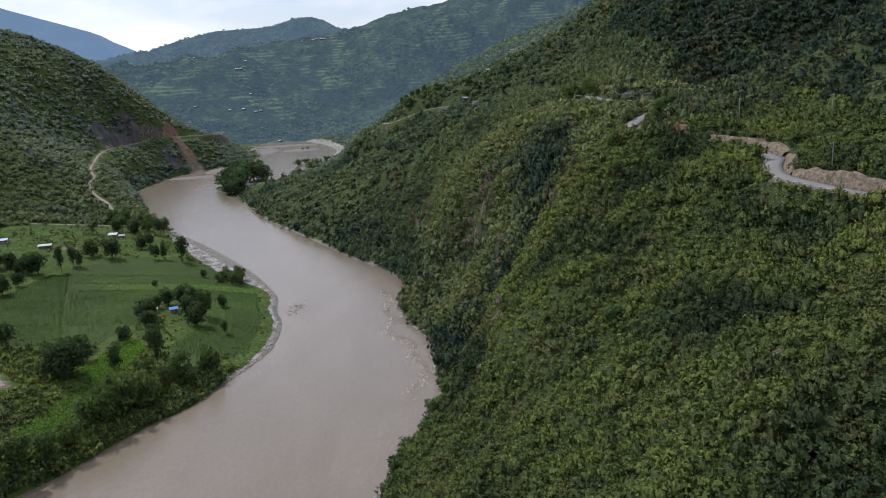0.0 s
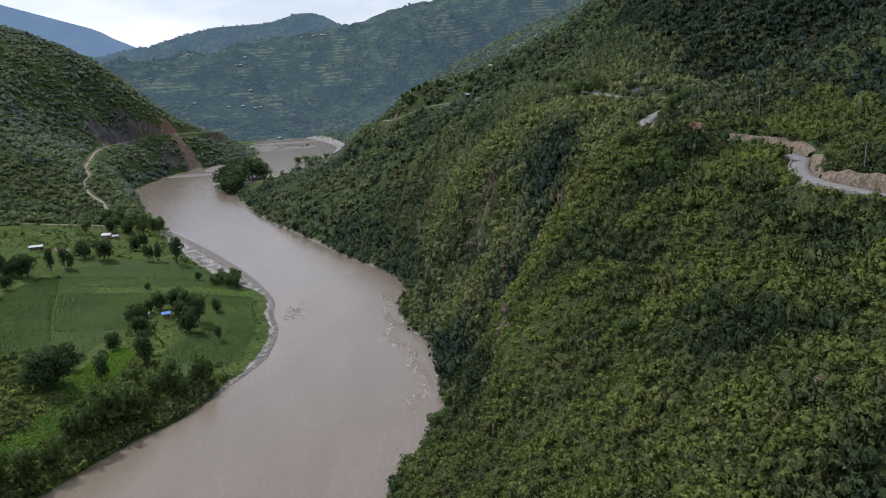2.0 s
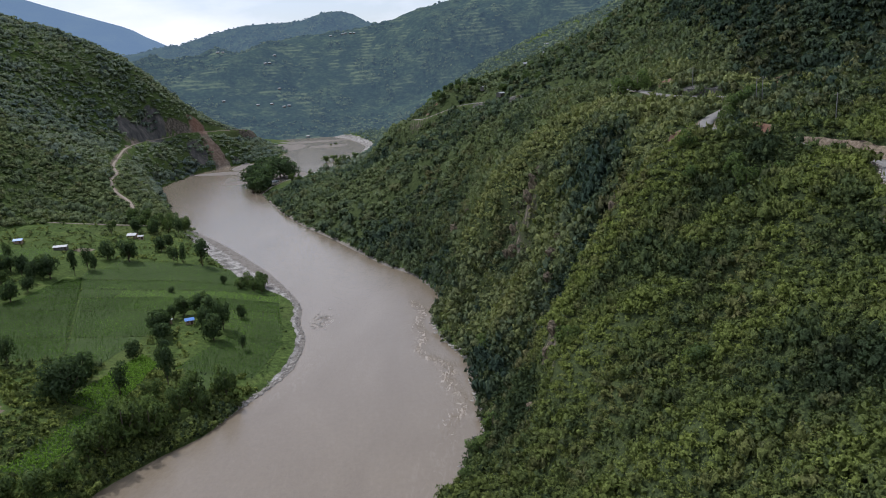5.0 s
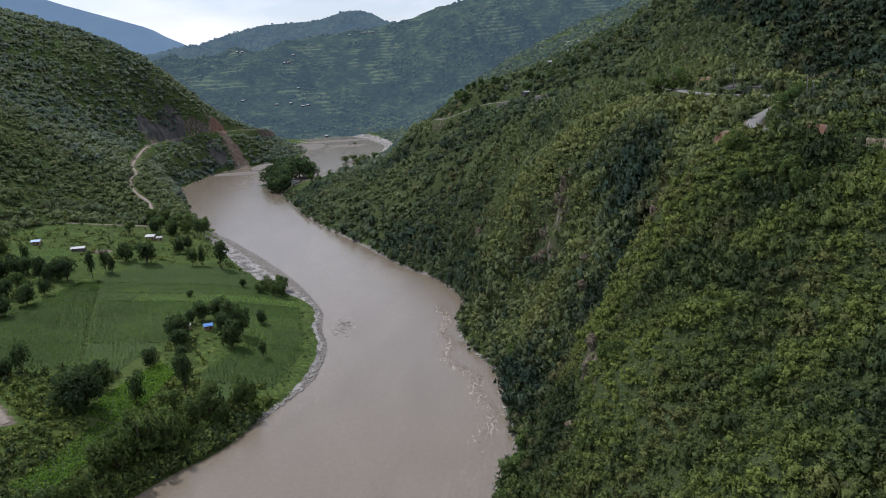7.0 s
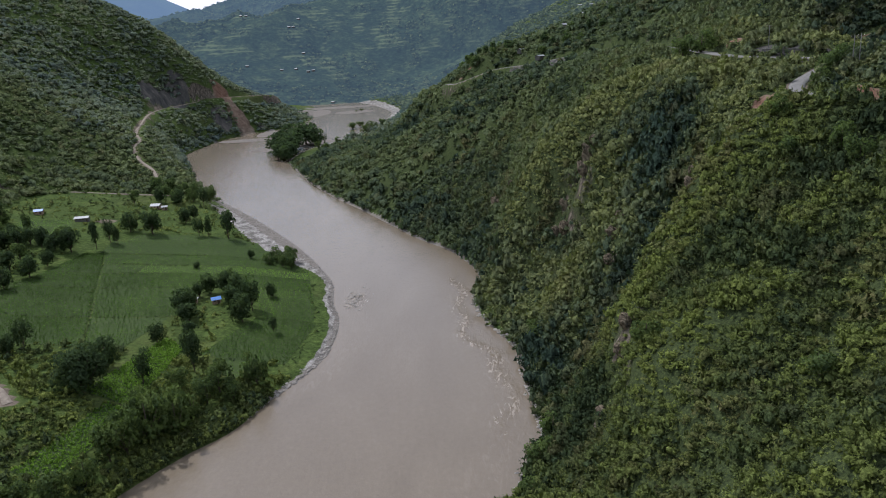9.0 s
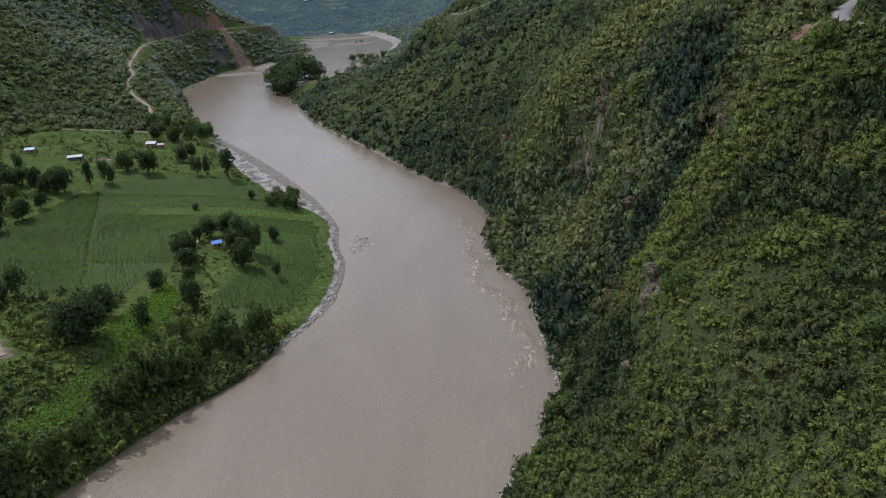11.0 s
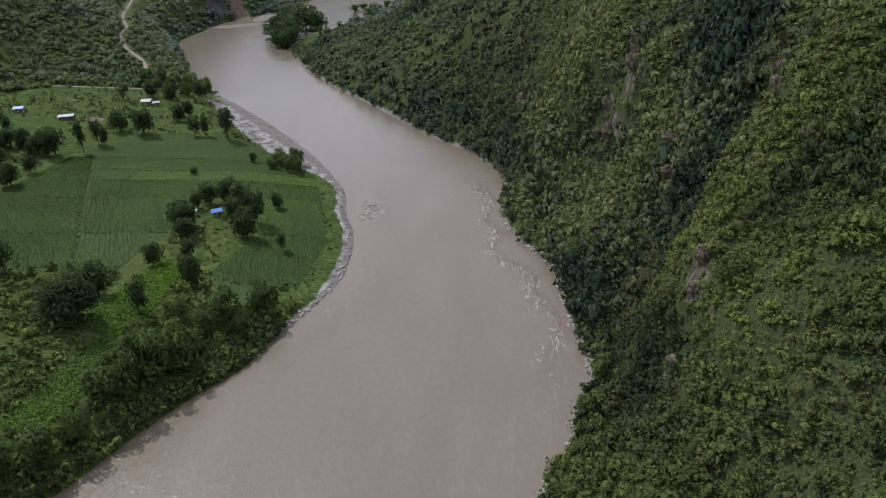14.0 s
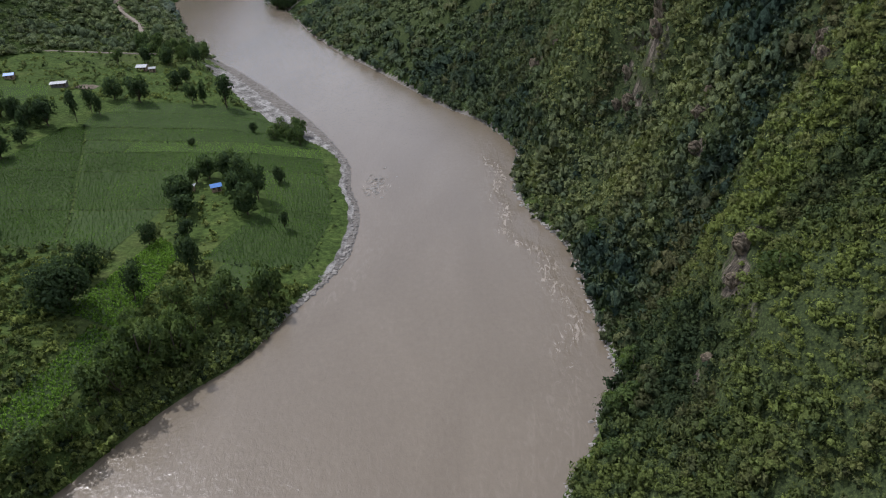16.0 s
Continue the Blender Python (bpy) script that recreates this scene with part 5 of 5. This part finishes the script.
plants("dark weedy hedge lines between the plots", "hedge_line", FAR_K, hedge, rng.uniform(0.3, 0.65, len(hedge)), rng.normal(0.2, 0.2, len(hedge)))

# ---- buildings ----


def paint(name, color, rough=0.7, grime=0.35, metal=0.0):
    """A painted or bare sheet surface with uneven dirt."""
    n = Nodes(name)
    f = n.add("TexNoise", Vector=n.add("TexCoord").outputs["Object"], Scale=1.3, Detail=6, Roughness=0.65).outputs["Fac"]
    dark = tuple(c * (1 - grime) for c in color)
    return n.done(n.principled(n.ramp(f, (0.3, dark), (0.65, color)), rough, None, metal))


TIN_WHITE, TIN_BLUE, TIN_GREY = paint("white_sheet_roof", (0.40, 0.42, 0.44), 0.6), paint("blue_sheet_roof", (0.05, 0.22, 0.62), 0.5), paint("grey_sheet_roof", (0.30, 0.32, 0.34), 0.6)
MUD_WALL, STONE_WALL, PLASTER = paint("mud_wall", (0.34, 0.25, 0.17)), paint("stone_wall", (0.13, 0.125, 0.115)), paint("white_plaster", (0.72, 0.70, 0.66))
DARK_WOOD, RUST = paint("dark_wood", (0.09, 0.06, 0.04)), paint("rusty_sheet", (0.30, 0.15, 0.09))


def box(bm, x0, x1, y0, y1, z0, z1):
    m = Matrix.Translation(((x0 + x1) / 2, (y0 + y1) / 2, (z0 + z1) / 2)) @ Matrix.Diagonal((x1 - x0, y1 - y0, z1 - z0, 1))
    bmesh.ops.create_cube(bm, size=1, matrix=m)


def roof_sheet(bm, x0, x1, y0, z0, y1, z1, ribs):
    """A ribbed sheet from one eave line to the other, 4 cm thick."""
    top, low = [], []
    for k in range(ribs * 2 + 1):
        x, r = x0 + (x1 - x0) * k / (ribs * 2), 0.03 * (k % 2)
        top.append((bm.verts.new((x, y0, z0 + r)), bm.verts.new((x, y1, z1 + r))))
        low.append((bm.verts.new((x, y0, z0 + r - 0.04)), bm.verts.new((x, y1, z1 + r - 0.04))))
    for k in range(ribs * 2):
        bm.faces.new((top[k][0], top[k + 1][0], top[k + 1][1], top[k][1]))
        bm.faces.new((low[k][1], low[k + 1][1], low[k + 1][0], low[k][0]))
        bm.faces.new((top[k][0], low[k][0], low[k + 1][0], top[k + 1][0]))
        bm.faces.new((top[k][1], top[k + 1][1], low[k + 1][1], low[k][1]))
    for a, b in ((top[0], low[0]), (low[-1], top[-1])):
        bm.faces.new((a[0], a[1], b[1], b[0]))


def house(name, label, category, w, d, h, rise, wall, roof, openings=2, gable=True, group=""):
    """A small house round its base centre: walls with thickness, a ribbed sheet roof, a door and windows set into the front."""
    ob = new(name)
    t = 0.25
    holes = [(-w * 0.5 + w * (k + 0.5) / (openings + 1) - 0.45, 0.9, 0.95, 1.9) for k in range(openings)]
    holes.append((w * 0.5 - w * 0.5 / (openings + 1) - 0.5, 1.0, 0.0, 2.0))
    bm = bmesh.new()
    box(bm, -w / 2, w / 2, d / 2 - t, d / 2, -0.6, h)
    box(bm, -w / 2, -w / 2 + t, -d / 2 + t, d / 2 - t, -0.6, h)
    box(bm, w / 2 - t, w / 2, -d / 2 + t, d / 2 - t, -0.6, h)
    box(bm, -w / 2, w / 2, -d / 2, -d / 2 + t, -0.6, 0.0)
    box(bm, -w / 2, w / 2, -d / 2, -d / 2 + t, 2.0, h)
    x = -w / 2
    for hx, hw, z0, z1 in holes:
        box(bm, x, hx, -d / 2, -d / 2 + t, 0.0, 2.0)
        if z0 > 0:
            box(bm, hx, hx + hw, -d / 2, -d / 2 + t, 0.0, z0)
        if z1 < 2:
            box(bm, hx, hx + hw, -d / 2, -d / 2 + t, z1, 2.0)
        x = hx + hw
    box(bm, x, w / 2, -d / 2, -d / 2 + t, 0.0, 2.0)
    if gable:
        for gx in (-w / 2, w / 2 - t):
            a = [bm.verts.new((gx + dx, y, z)) for dx in (0, t) for y, z in ((-d / 2, h), (d / 2, h), (0, h + rise))]
            for f in ((0, 2, 1), (3, 4, 5), (0, 1, 4, 3), (1, 2, 5, 4), (2, 0, 3, 5)):
                bm.faces.new([a[i] for i in f])
    part("wall", bm_mesh("wall", bm, wall), ob)
    o = 0.45
    slope = rise / (d / 2)
    for side in ((-1, 1) if gable else (0,)):
        bm = bmesh.new()
        if gable:
            roof_sheet(bm, -w / 2 - o, w / 2 + o, side * (d / 2 + o), h + 0.06 - slope * o, 0.0, h + rise + 0.06, max(6, int(w)))
        else:
            roof_sheet(bm, -w / 2 - o, w / 2 + o, -d / 2 - o, h + rise * 0.2 + 0.06, d / 2 + o, h + 0.06, max(6, int(w)))
        part("roof", bm_mesh("roof", bm, roof), ob)
    for k, (hx, hw, z0, z1) in enumerate(holes):
        bm = bmesh.new()
        box(bm, hx + 0.003, hx + hw - 0.003, -d / 2 + 0.10, -d / 2 + 0.16, z0 + 0.003, z1 - 0.003)
        part("door" if z0 == 0 else "window", bm_mesh("panel", bm, DARK_WOOD), ob)
    return tagged(ob, label, category, group)


def stand(ob, x, y, turn, dz=0.0):
    ob.matrix_basis = pose(x, y, float(height(x, y)) + dz, 0, 0, turn)


stand(house("barn", "long low barn with a white sheet roof and stone walls", "barn", 7.4, 3.8, 2.05, 0.7, STONE_WALL, TIN_WHITE, 3), -217, 429, 8)
stand(house("shed", "small field shed under a blue sheet roof", "shed", 4.6, 3.4, 2.05, 0.8, MUD_WALL, TIN_BLUE, 1), -247, 439, 12)
stand(house("farmhouse", "farmhouse with a weathered white sheet roof among trees", "house", 5.6, 4.2, 2.3, 1.0, MUD_WALL, TIN_WHITE, 2), -190, 471, -6)
stand(house("farmhouse", "small outhouse with a grey sheet roof by the farmhouse", "house", 3.2, 2.8, 2.05, 0.6, MUD_WALL, TIN_GREY, 1), -184, 469, 15)
stand(house("hut", "little hut with a bright blue sheet roof inside the grove", "hut", 3.3, 2.8, 2.05, 0.7, MUD_WALL, TIN_BLUE, 1), -103, 302, 24)
stand(house("hut", "tiny grey lean-to beside the blue hut", "hut", 2.4, 2.0, 2.05, 0.5, MUD_WALL, TIN_GREY, 0, False), -112, 302, 10)
for k, (x, y) in enumerate([(53, 590), (62, 553)]):
    stand(house("roadside_stall", "low roadside stall with a pale sheet roof along the highway", "stall", 6 + k % 2, 4, 2.4, 0.7, STONE_WALL, TIN_GREY, 1), x + 6, y + 5, 40 + 9 * k)
village_house = house("village_house", "pale village house on the terraced far hillside", "house", 7.5, 5, 3.4, 1.5, STONE_WALL, TIN_GREY, 3, True, "houses of the far village")
for k, (x, y) in enumerate([(-267, 1573), (-276, 1565), (-338, 1732), (-330, 1738), (-328, 1800), (-211, 1975), (-181, 1976), (-172, 1978), (-159, 1975), (-150, 1972), (-297, 1649), (-331, 1569), (-303, 1577), (-451, 1810),
                            (-460, 1800), (-398, 1557)]):
    copy_thing(village_house, pose(x, y, float(height(x, y)) - 0.3, 0, 0, 25.0 * math.sin(3.1 * k)) @ Matrix.Diagonal((0.8, 0.8, 0.75, 1)))
for k, (x, y) in enumerate([(217, 1212), (229, 1182), (139, 664), (99, 633), (126, 690), (-212, 1430)]):
    copy_thing(village_house, pose(x, y, float(height(x, y)) - 0.3, 0, 0, 20.0 * math.sin(2.3 * k)) @ Matrix.Diagonal((0.8, 0.8, 0.75, 1)))
for o in (*village_house.children, village_house):
    bpy.data.objects.remove(o)

# ---- along the highway ----


OLD_CONCRETE = paint("weathered_pole_concrete", (0.20, 0.20, 0.19), 0.9)


def power_pole():
    """A slim concrete pole with a cross-arm and three insulators."""
    ob = new("power_pole")
    bm = bmesh.new()
    tube(bm, [(0, 0, -1.0), (0, 0, 4), (0, 0, 9)], [0.15, 0.13, 0.09], 8)
    part("pole", bm_mesh("pole", bm, OLD_CONCRETE, True), ob)
    bm = bmesh.new()
    box(bm, -0.9, 0.9, 0.113, 0.213, 8.3, 8.42)
    part("cross_arm", bm_mesh("cross_arm", bm, DARK_WOOD), ob)
    for x in (-0.8, 0.0, 0.8):
        bm = bmesh.new()
        tube(bm, [(x, 0.16, 8.42), (x, 0.16, 8.52), (x, 0.16, 8.66)], [0.03, 0.06, 0.03], 6)
        part("insulator", bm_mesh("insulator", bm, PLASTER), ob)
    return tagged(ob, "slim grey concrete power pole with a cross-arm", "power pole", "poles along the highway")


pole = power_pole()
POLES = [(124, 92), (119.3, 136.5), (139, 170), (123, 196), (118, 236), (120.5, 237), (117, 292)]
for x, y in POLES:
    copy_thing(pole, pose(x, y, float(height(x, y)), 0, 0, 20 if y < 200 else -15))
for o in (*pole.children, pole):
    bpy.data.objects.remove(o)
WIRE = paint("black_wire", (0.03, 0.03, 0.03))
for (x0, y0), (x1, y1) in (((124, 92), (119.3, 136.5)), ((119.3, 136.5), (123, 196)), ((123, 196), (118, 236))):
    bm = bmesh.new()
    a, b = Vector((x0, y0, float(height(x0, y0)) + 8.6)), Vector((x1, y1, float(height(x1, y1)) + 8.6))
    pts = [tuple(a.lerp(b, k / 12) - Vector((0, 0, 1.5 * 4 * (k / 12) * (1 - k / 12)))) for k in range(13)]
    tube(bm, pts, [0.02] * 13, 5)
    tagged(new("power_line", bm_mesh("power_line", bm, WIRE)), "thin black power line sagging between the poles", "power line")


BLOCK_PAINT = paint("weathered_block_paint", (0.38, 0.35, 0.31), 0.85)


def kerb(points, half, side, label):
    """A low white parapet along one edge of the road, in separate blocks."""
    ob = new("parapet")
    p = np.array(points)
    d = np.gradient(p[:, :2], axis=0)
    n = np.stack([d[:, 1], -d[:, 0]], 1) / np.linalg.norm(d, axis=1)[:, None] * side * (half + 0.35)
    bm = bmesh.new()
    box(bm, -0.9, 0.9, -0.2, 0.2, -0.5, 0.55)
    bmesh.ops.bevel(bm, geom=bm.edges[:], offset=0.03, segments=1, affect="EDGES")
    me = bm_mesh("block", bm, BLOCK_PAINT)
    run = np.concatenate([[0], np.cumsum(np.hypot(*np.diff(p[:, :2], axis=0).T))])
    for s in np.arange(1, run[-1], 3.0):
        q = [float(np.interp(s, run, p[:, k])) for k in range(3)]
        o = [float(np.interp(s, run, n[:, k])) for k in range(2)]
        b = part("block", me, ob)
        b.matrix_basis = pose(q[0] + o[0], q[1] + o[1], q[2] + 0.05, 0, 0, math.degrees(math.atan2(np.interp(s, run, d[:, 1]), np.interp(s, run, d[:, 0]))))
    return tagged(ob, label, "parapet")


outer = [q for q in HIGHWAY if 100 < q[1] < 200]
kerb(outer, 2.15, -1, "row of low white parapet blocks along the highway edge")


def masonry_wall(points, tall, label):
    """A dry-stone retaining wall built of courses of separate stones."""
    ob = new("retaining_wall")
    protos = []
    r = random.Random(5)
    for k in range(4):
        bm = bmesh.new()
        box(bm, -0.75, 0.75, -0.3, 0.3, -0.32, 0.32)
        for v in bm.verts:
            v.co += Vector((r.uniform(-0.10, 0.10), r.uniform(-0.08, 0.08), r.uniform(-0.05, 0.05)))
        bmesh.ops.bevel(bm, geom=bm.edges[:], offset=0.06, segments=1, affect="EDGES")
        protos.append(bm_mesh("stone", bm, STONE_WALL))
    p = np.array(points, float)
    run = np.concatenate([[0], np.cumsum(np.hypot(*np.diff(p[:, :2], axis=0).T))])
    for row in range(int(tall / 0.62)):
        for s in np.arange(0.8 + 0.7 * (row % 2), run[-1], 1.5):
            x, y, z = [float(np.interp(s, run, p[:, k])) for k in range(3)]
            x2, y2 = [float(np.interp(s + 0.5, run, p[:, k])) - float(np.interp(s - 0.5, run, p[:, k])) for k in range(2)]
            b = part("stone", protos[r.randrange(4)], ob)
            b.matrix_basis = pose(x + 0.04 * row, y, z + 0.1 + 0.62 * row, r.uniform(-3, 3), r.uniform(-3, 3), math.degrees(math.atan2(y2, x2)))
    return tagged(ob, label, "wall")


masonry_wall([(114.5, 292, 95), (120, 286, 95), (126, 279, 94.8), (129.5, 268, 94.5), (129.5, 260, 94.2)], 3.2, "tall grey stone retaining wall above the highway")

# ---- a car by the bend ----
CAR_PAINT, GLASS, TYRE, RIM = paint("dark_red_car_paint", (0.10, 0.018, 0.016), 0.3, 0.15), paint("car_glass", (0.02, 0.025, 0.03), 0.08, 0.1), paint("tyre_rubber", (0.02, 0.02, 0.02), 0.9), paint("wheel_rim", (0.45, 0.45, 0.46), 0.35, 0.2, 0.8)
LAMP, REAR = paint("lamp_glass", (0.7, 0.7, 0.66), 0.15, 0.1), paint("rear_lamp", (0.35, 0.02, 0.02), 0.2, 0.1)


def car(label):
    ob = new("car")
    prof = [(-2.0, 0.35), (-2.05, 0.75), (-1.9, 0.95), (-1.45, 1.02), (-0.85, 1.45), (0.55, 1.48), (1.15, 1.05), (1.85, 0.92), (2.05, 0.7), (2.02, 0.35)]
    bm = bmesh.new()
    sides = []
    for y, k in ((-0.82, 0.97), (-0.72, 1.0), (0.72, 1.0), (0.82, 0.97)):
        sides.append([bm.verts.new((x * (1 if k == 1 else 0.99), y, 0.35 + (z - 0.35) * k)) for x, z in prof])
    for a, b in zip(sides[:-1], sides[1:]):
        for i in range(len(prof)):
            j = (i + 1) % len(prof)
            bm.faces.new((a[i], a[j], b[j], b[i]))
    bm.faces.new(sides[0][::-1])
    bm.faces.new(sides[-1])
    bmesh.ops.recalc_face_normals(bm, faces=bm.faces)
    part("body", bm_mesh("body", bm, CAR_PAINT), ob)
    for x0, z0, x1, z1 in ((-1.38, 1.06, -0.9, 1.42), (1.08, 1.10, 0.6, 1.44)):
        bm = bmesh.new()
        s = 0.012 if x0 > 0 else -0.012
        a = [bm.verts.new(q) for q in ((x0 + s, -0.62, z0), (x0 + s, 0.62, z0), (x1 + s, 0.58, z1), (x1 + s, -0.58, z1))]
        bm.faces.new(a)
        bmesh.ops.solidify(bm, geom=bm.faces[:], thickness=0.01)
        part("windscreen", bm_mesh("windscreen", bm, GLASS), ob)
    for y in (-0.826, 0.826):
        bm = bmesh.new()
        box(bm, -0.95, 0.65, y - 0.006, y + 0.006, 1.02, 1.34)
        part("side_window", bm_mesh("side_window", bm, GLASS), ob)
    for x in (-1.3, 1.3):
        for y in (-0.76, 0.76):
            bm = bmesh.new()
            bmesh.ops.create_cone(bm, cap_ends=True, segments=20, radius1=0.32, radius2=0.32, depth=0.2, matrix=Matrix.Translation((x, y, 0.32)) @ Matrix.Rotation(math.pi / 2, 4, "X"))
            wheel = part("wheel", bm_mesh("tyre", bm, TYRE), ob)
            bm = bmesh.new()
            bmesh.ops.create_cone(bm, cap_ends=True, segments=14, radius1=0.19, radius2=0.17, depth=0.22, matrix=Matrix.Translation((x, y, 0.32)) @ Matrix.Rotation(math.pi / 2, 4, "X"))
            part("rim", bm_mesh("rim", bm, RIM), wheel)
    for x, mat, name in ((2.03, LAMP, "headlight"), (-2.04, REAR, "rear_light")):
        for y in (-0.55, 0.55):
            bm = bmesh.new()
            box(bm, x - 0.04, x + 0.04, y - 0.16, y + 0.16, 0.62, 0.76)
            part(name, bm_mesh(name, bm, mat), ob)
    return tagged(ob, label, "car")


car("small dark red car parked at the highway bend").matrix_basis = pose(116.5, 173, float(height(116.5, 173)) + 0.2, 0, 1.5, 100)

# ---- rock outcrops on the river face ----
def outcrop_material():
    n = Nodes("weathered_cliff_rock")
    f = n.noise(1.1, 8, 0.7, (1, 1, 0.35))
    col = n.ramp(f, (0.34, (0.030, 0.028, 0.025)), (0.48, (0.130, 0.106, 0.076)), (0.62, (0.270, 0.226, 0.164)), (0.78, (0.380, 0.330, 0.255)))
    col = n.mix(n.step(n.noise(0.5, 5), 0.55, 0.68), col, c4(0.045, 0.062, 0.026))
    return n.done(n.principled(col, 0.9, n.bump(f, 1.0, 0.5), spec=0.1))


OUTCROP = outcrop_material()


def rock_outcrop(seed):
    """A fractured slab one metre in radius, split by steep cracks."""
    bm = bmesh.new()
    bmesh.ops.create_icosphere(bm, subdivisions=4, radius=1)
    for v in bm.verts:
        x, y, z = np.float64(v.co.x * 2), np.float64(v.co.y * 2), np.float64(v.co.z * 2)
        crack = abs(float(fractal(x + 0.4 * y + seed, z * 0.35, 0.9, 3, seed)) - 0.5)
        ledge = round(float(fractal(x + y, z * 1.2, 1.3, 2, seed + 7)) * 4) / 4
        v.co *= 0.62 + 0.9 * crack + 0.35 * ledge
    me = bm_mesh("rock_outcrop", bm, OUTCROP)
    return me


for k, (x, y, wide, tall) in enumerate(SLABS):
    rock = tagged(new("rock_outcrop", rock_outcrop(700 + k)), "weathered tan rock slab jutting from the scrubby cliff", "rock", "rock slabs of the river face")
    rock.matrix_basis = pose(x, y, float(height(x, y)) + 0.3 * tall, 0, -30, 25.0 * math.sin(2.7 * k)) @ Matrix.Diagonal((wide, wide, tall, 1))

# ---- stones along the water ----
STONE = simple("river_stone", (0.16, 0.15, 0.135), (0.36, 0.34, 0.31), 0.9)


def stones(label, places, sizes, seed):
    """Rounded, uneven stones joined into one mesh."""
    r = np.random.default_rng(seed)
    bm = bmesh.new()
    bmesh.ops.create_icosphere(bm, subdivisions=1, radius=1)
    base = np.array([v.co for v in bm.verts])
    tri = np.array([[v.index for v in f.verts] for f in bm.faces])
    bm.free()
    vs, fs = [], []
    for k, (q, s) in enumerate(zip(places, sizes)):
        v = base * r.uniform(0.7, 1.15, (len(base), 1)) * (r.uniform(0.7, 1.3, 3) * (1, 1, 0.6)) * s
        vs.append(v + q)
        fs.append(tri + k * len(base))
    return tagged(new("river_stones", mesh_from("river_stones", np.concatenate(vs), np.concatenate(fs), STONE, flat=True)), label, "stones", kind="stuff")


r5 = np.random.default_rng(55)
y = np.concatenate([r5.uniform(195, 345, 420), r5.uniform(130, 195, 120)])
x = bank_right(y) + r5.normal(0.2, 0.7, len(y))
stones("pale boulders along the foot of the river cliff", np.column_stack([x, y, np.maximum(height(x, y), -0.15)]), r5.gamma(3, 0.16, len(y)).clip(0.2, 1.3), 56)
y = r5.uniform(214, 262, 300)
x = bank_left(y) - np.abs(r5.normal(0.4, 1.3, len(y)))
stones("grey stones along the low terrace bank", np.column_stack([x, y, np.maximum(height(x, y), -0.1)]), r5.gamma(3, 0.13, len(y)).clip(0.15, 0.9), 57)
a, d = r5.uniform(0, 2 * np.pi, 150), r5.gamma(2, 1.4, 150)
x, y = -46.8 + d * np.cos(a) * 0.9, 315.7 + d * np.sin(a) * 2.0
stones("grey drift pile of stones and debris in midstream", np.column_stack([x, y, np.full(len(x), -0.05)]), r5.gamma(3, 0.13, len(x)).clip(0.15, 0.8), 58)
y = r5.uniform(262, 540, 900)
wide = 2.6 + 17.4 * smooth(y, 345, 420)
x = bank_left(y) - r5.uniform(0.1, 1, len(y)) * wide
stones("pale shingle and cobbles on the river point", np.column_stack([x, y, height(x, y)]), r5.gamma(3, 0.12, len(y)).clip(0.12, 0.8), 59)
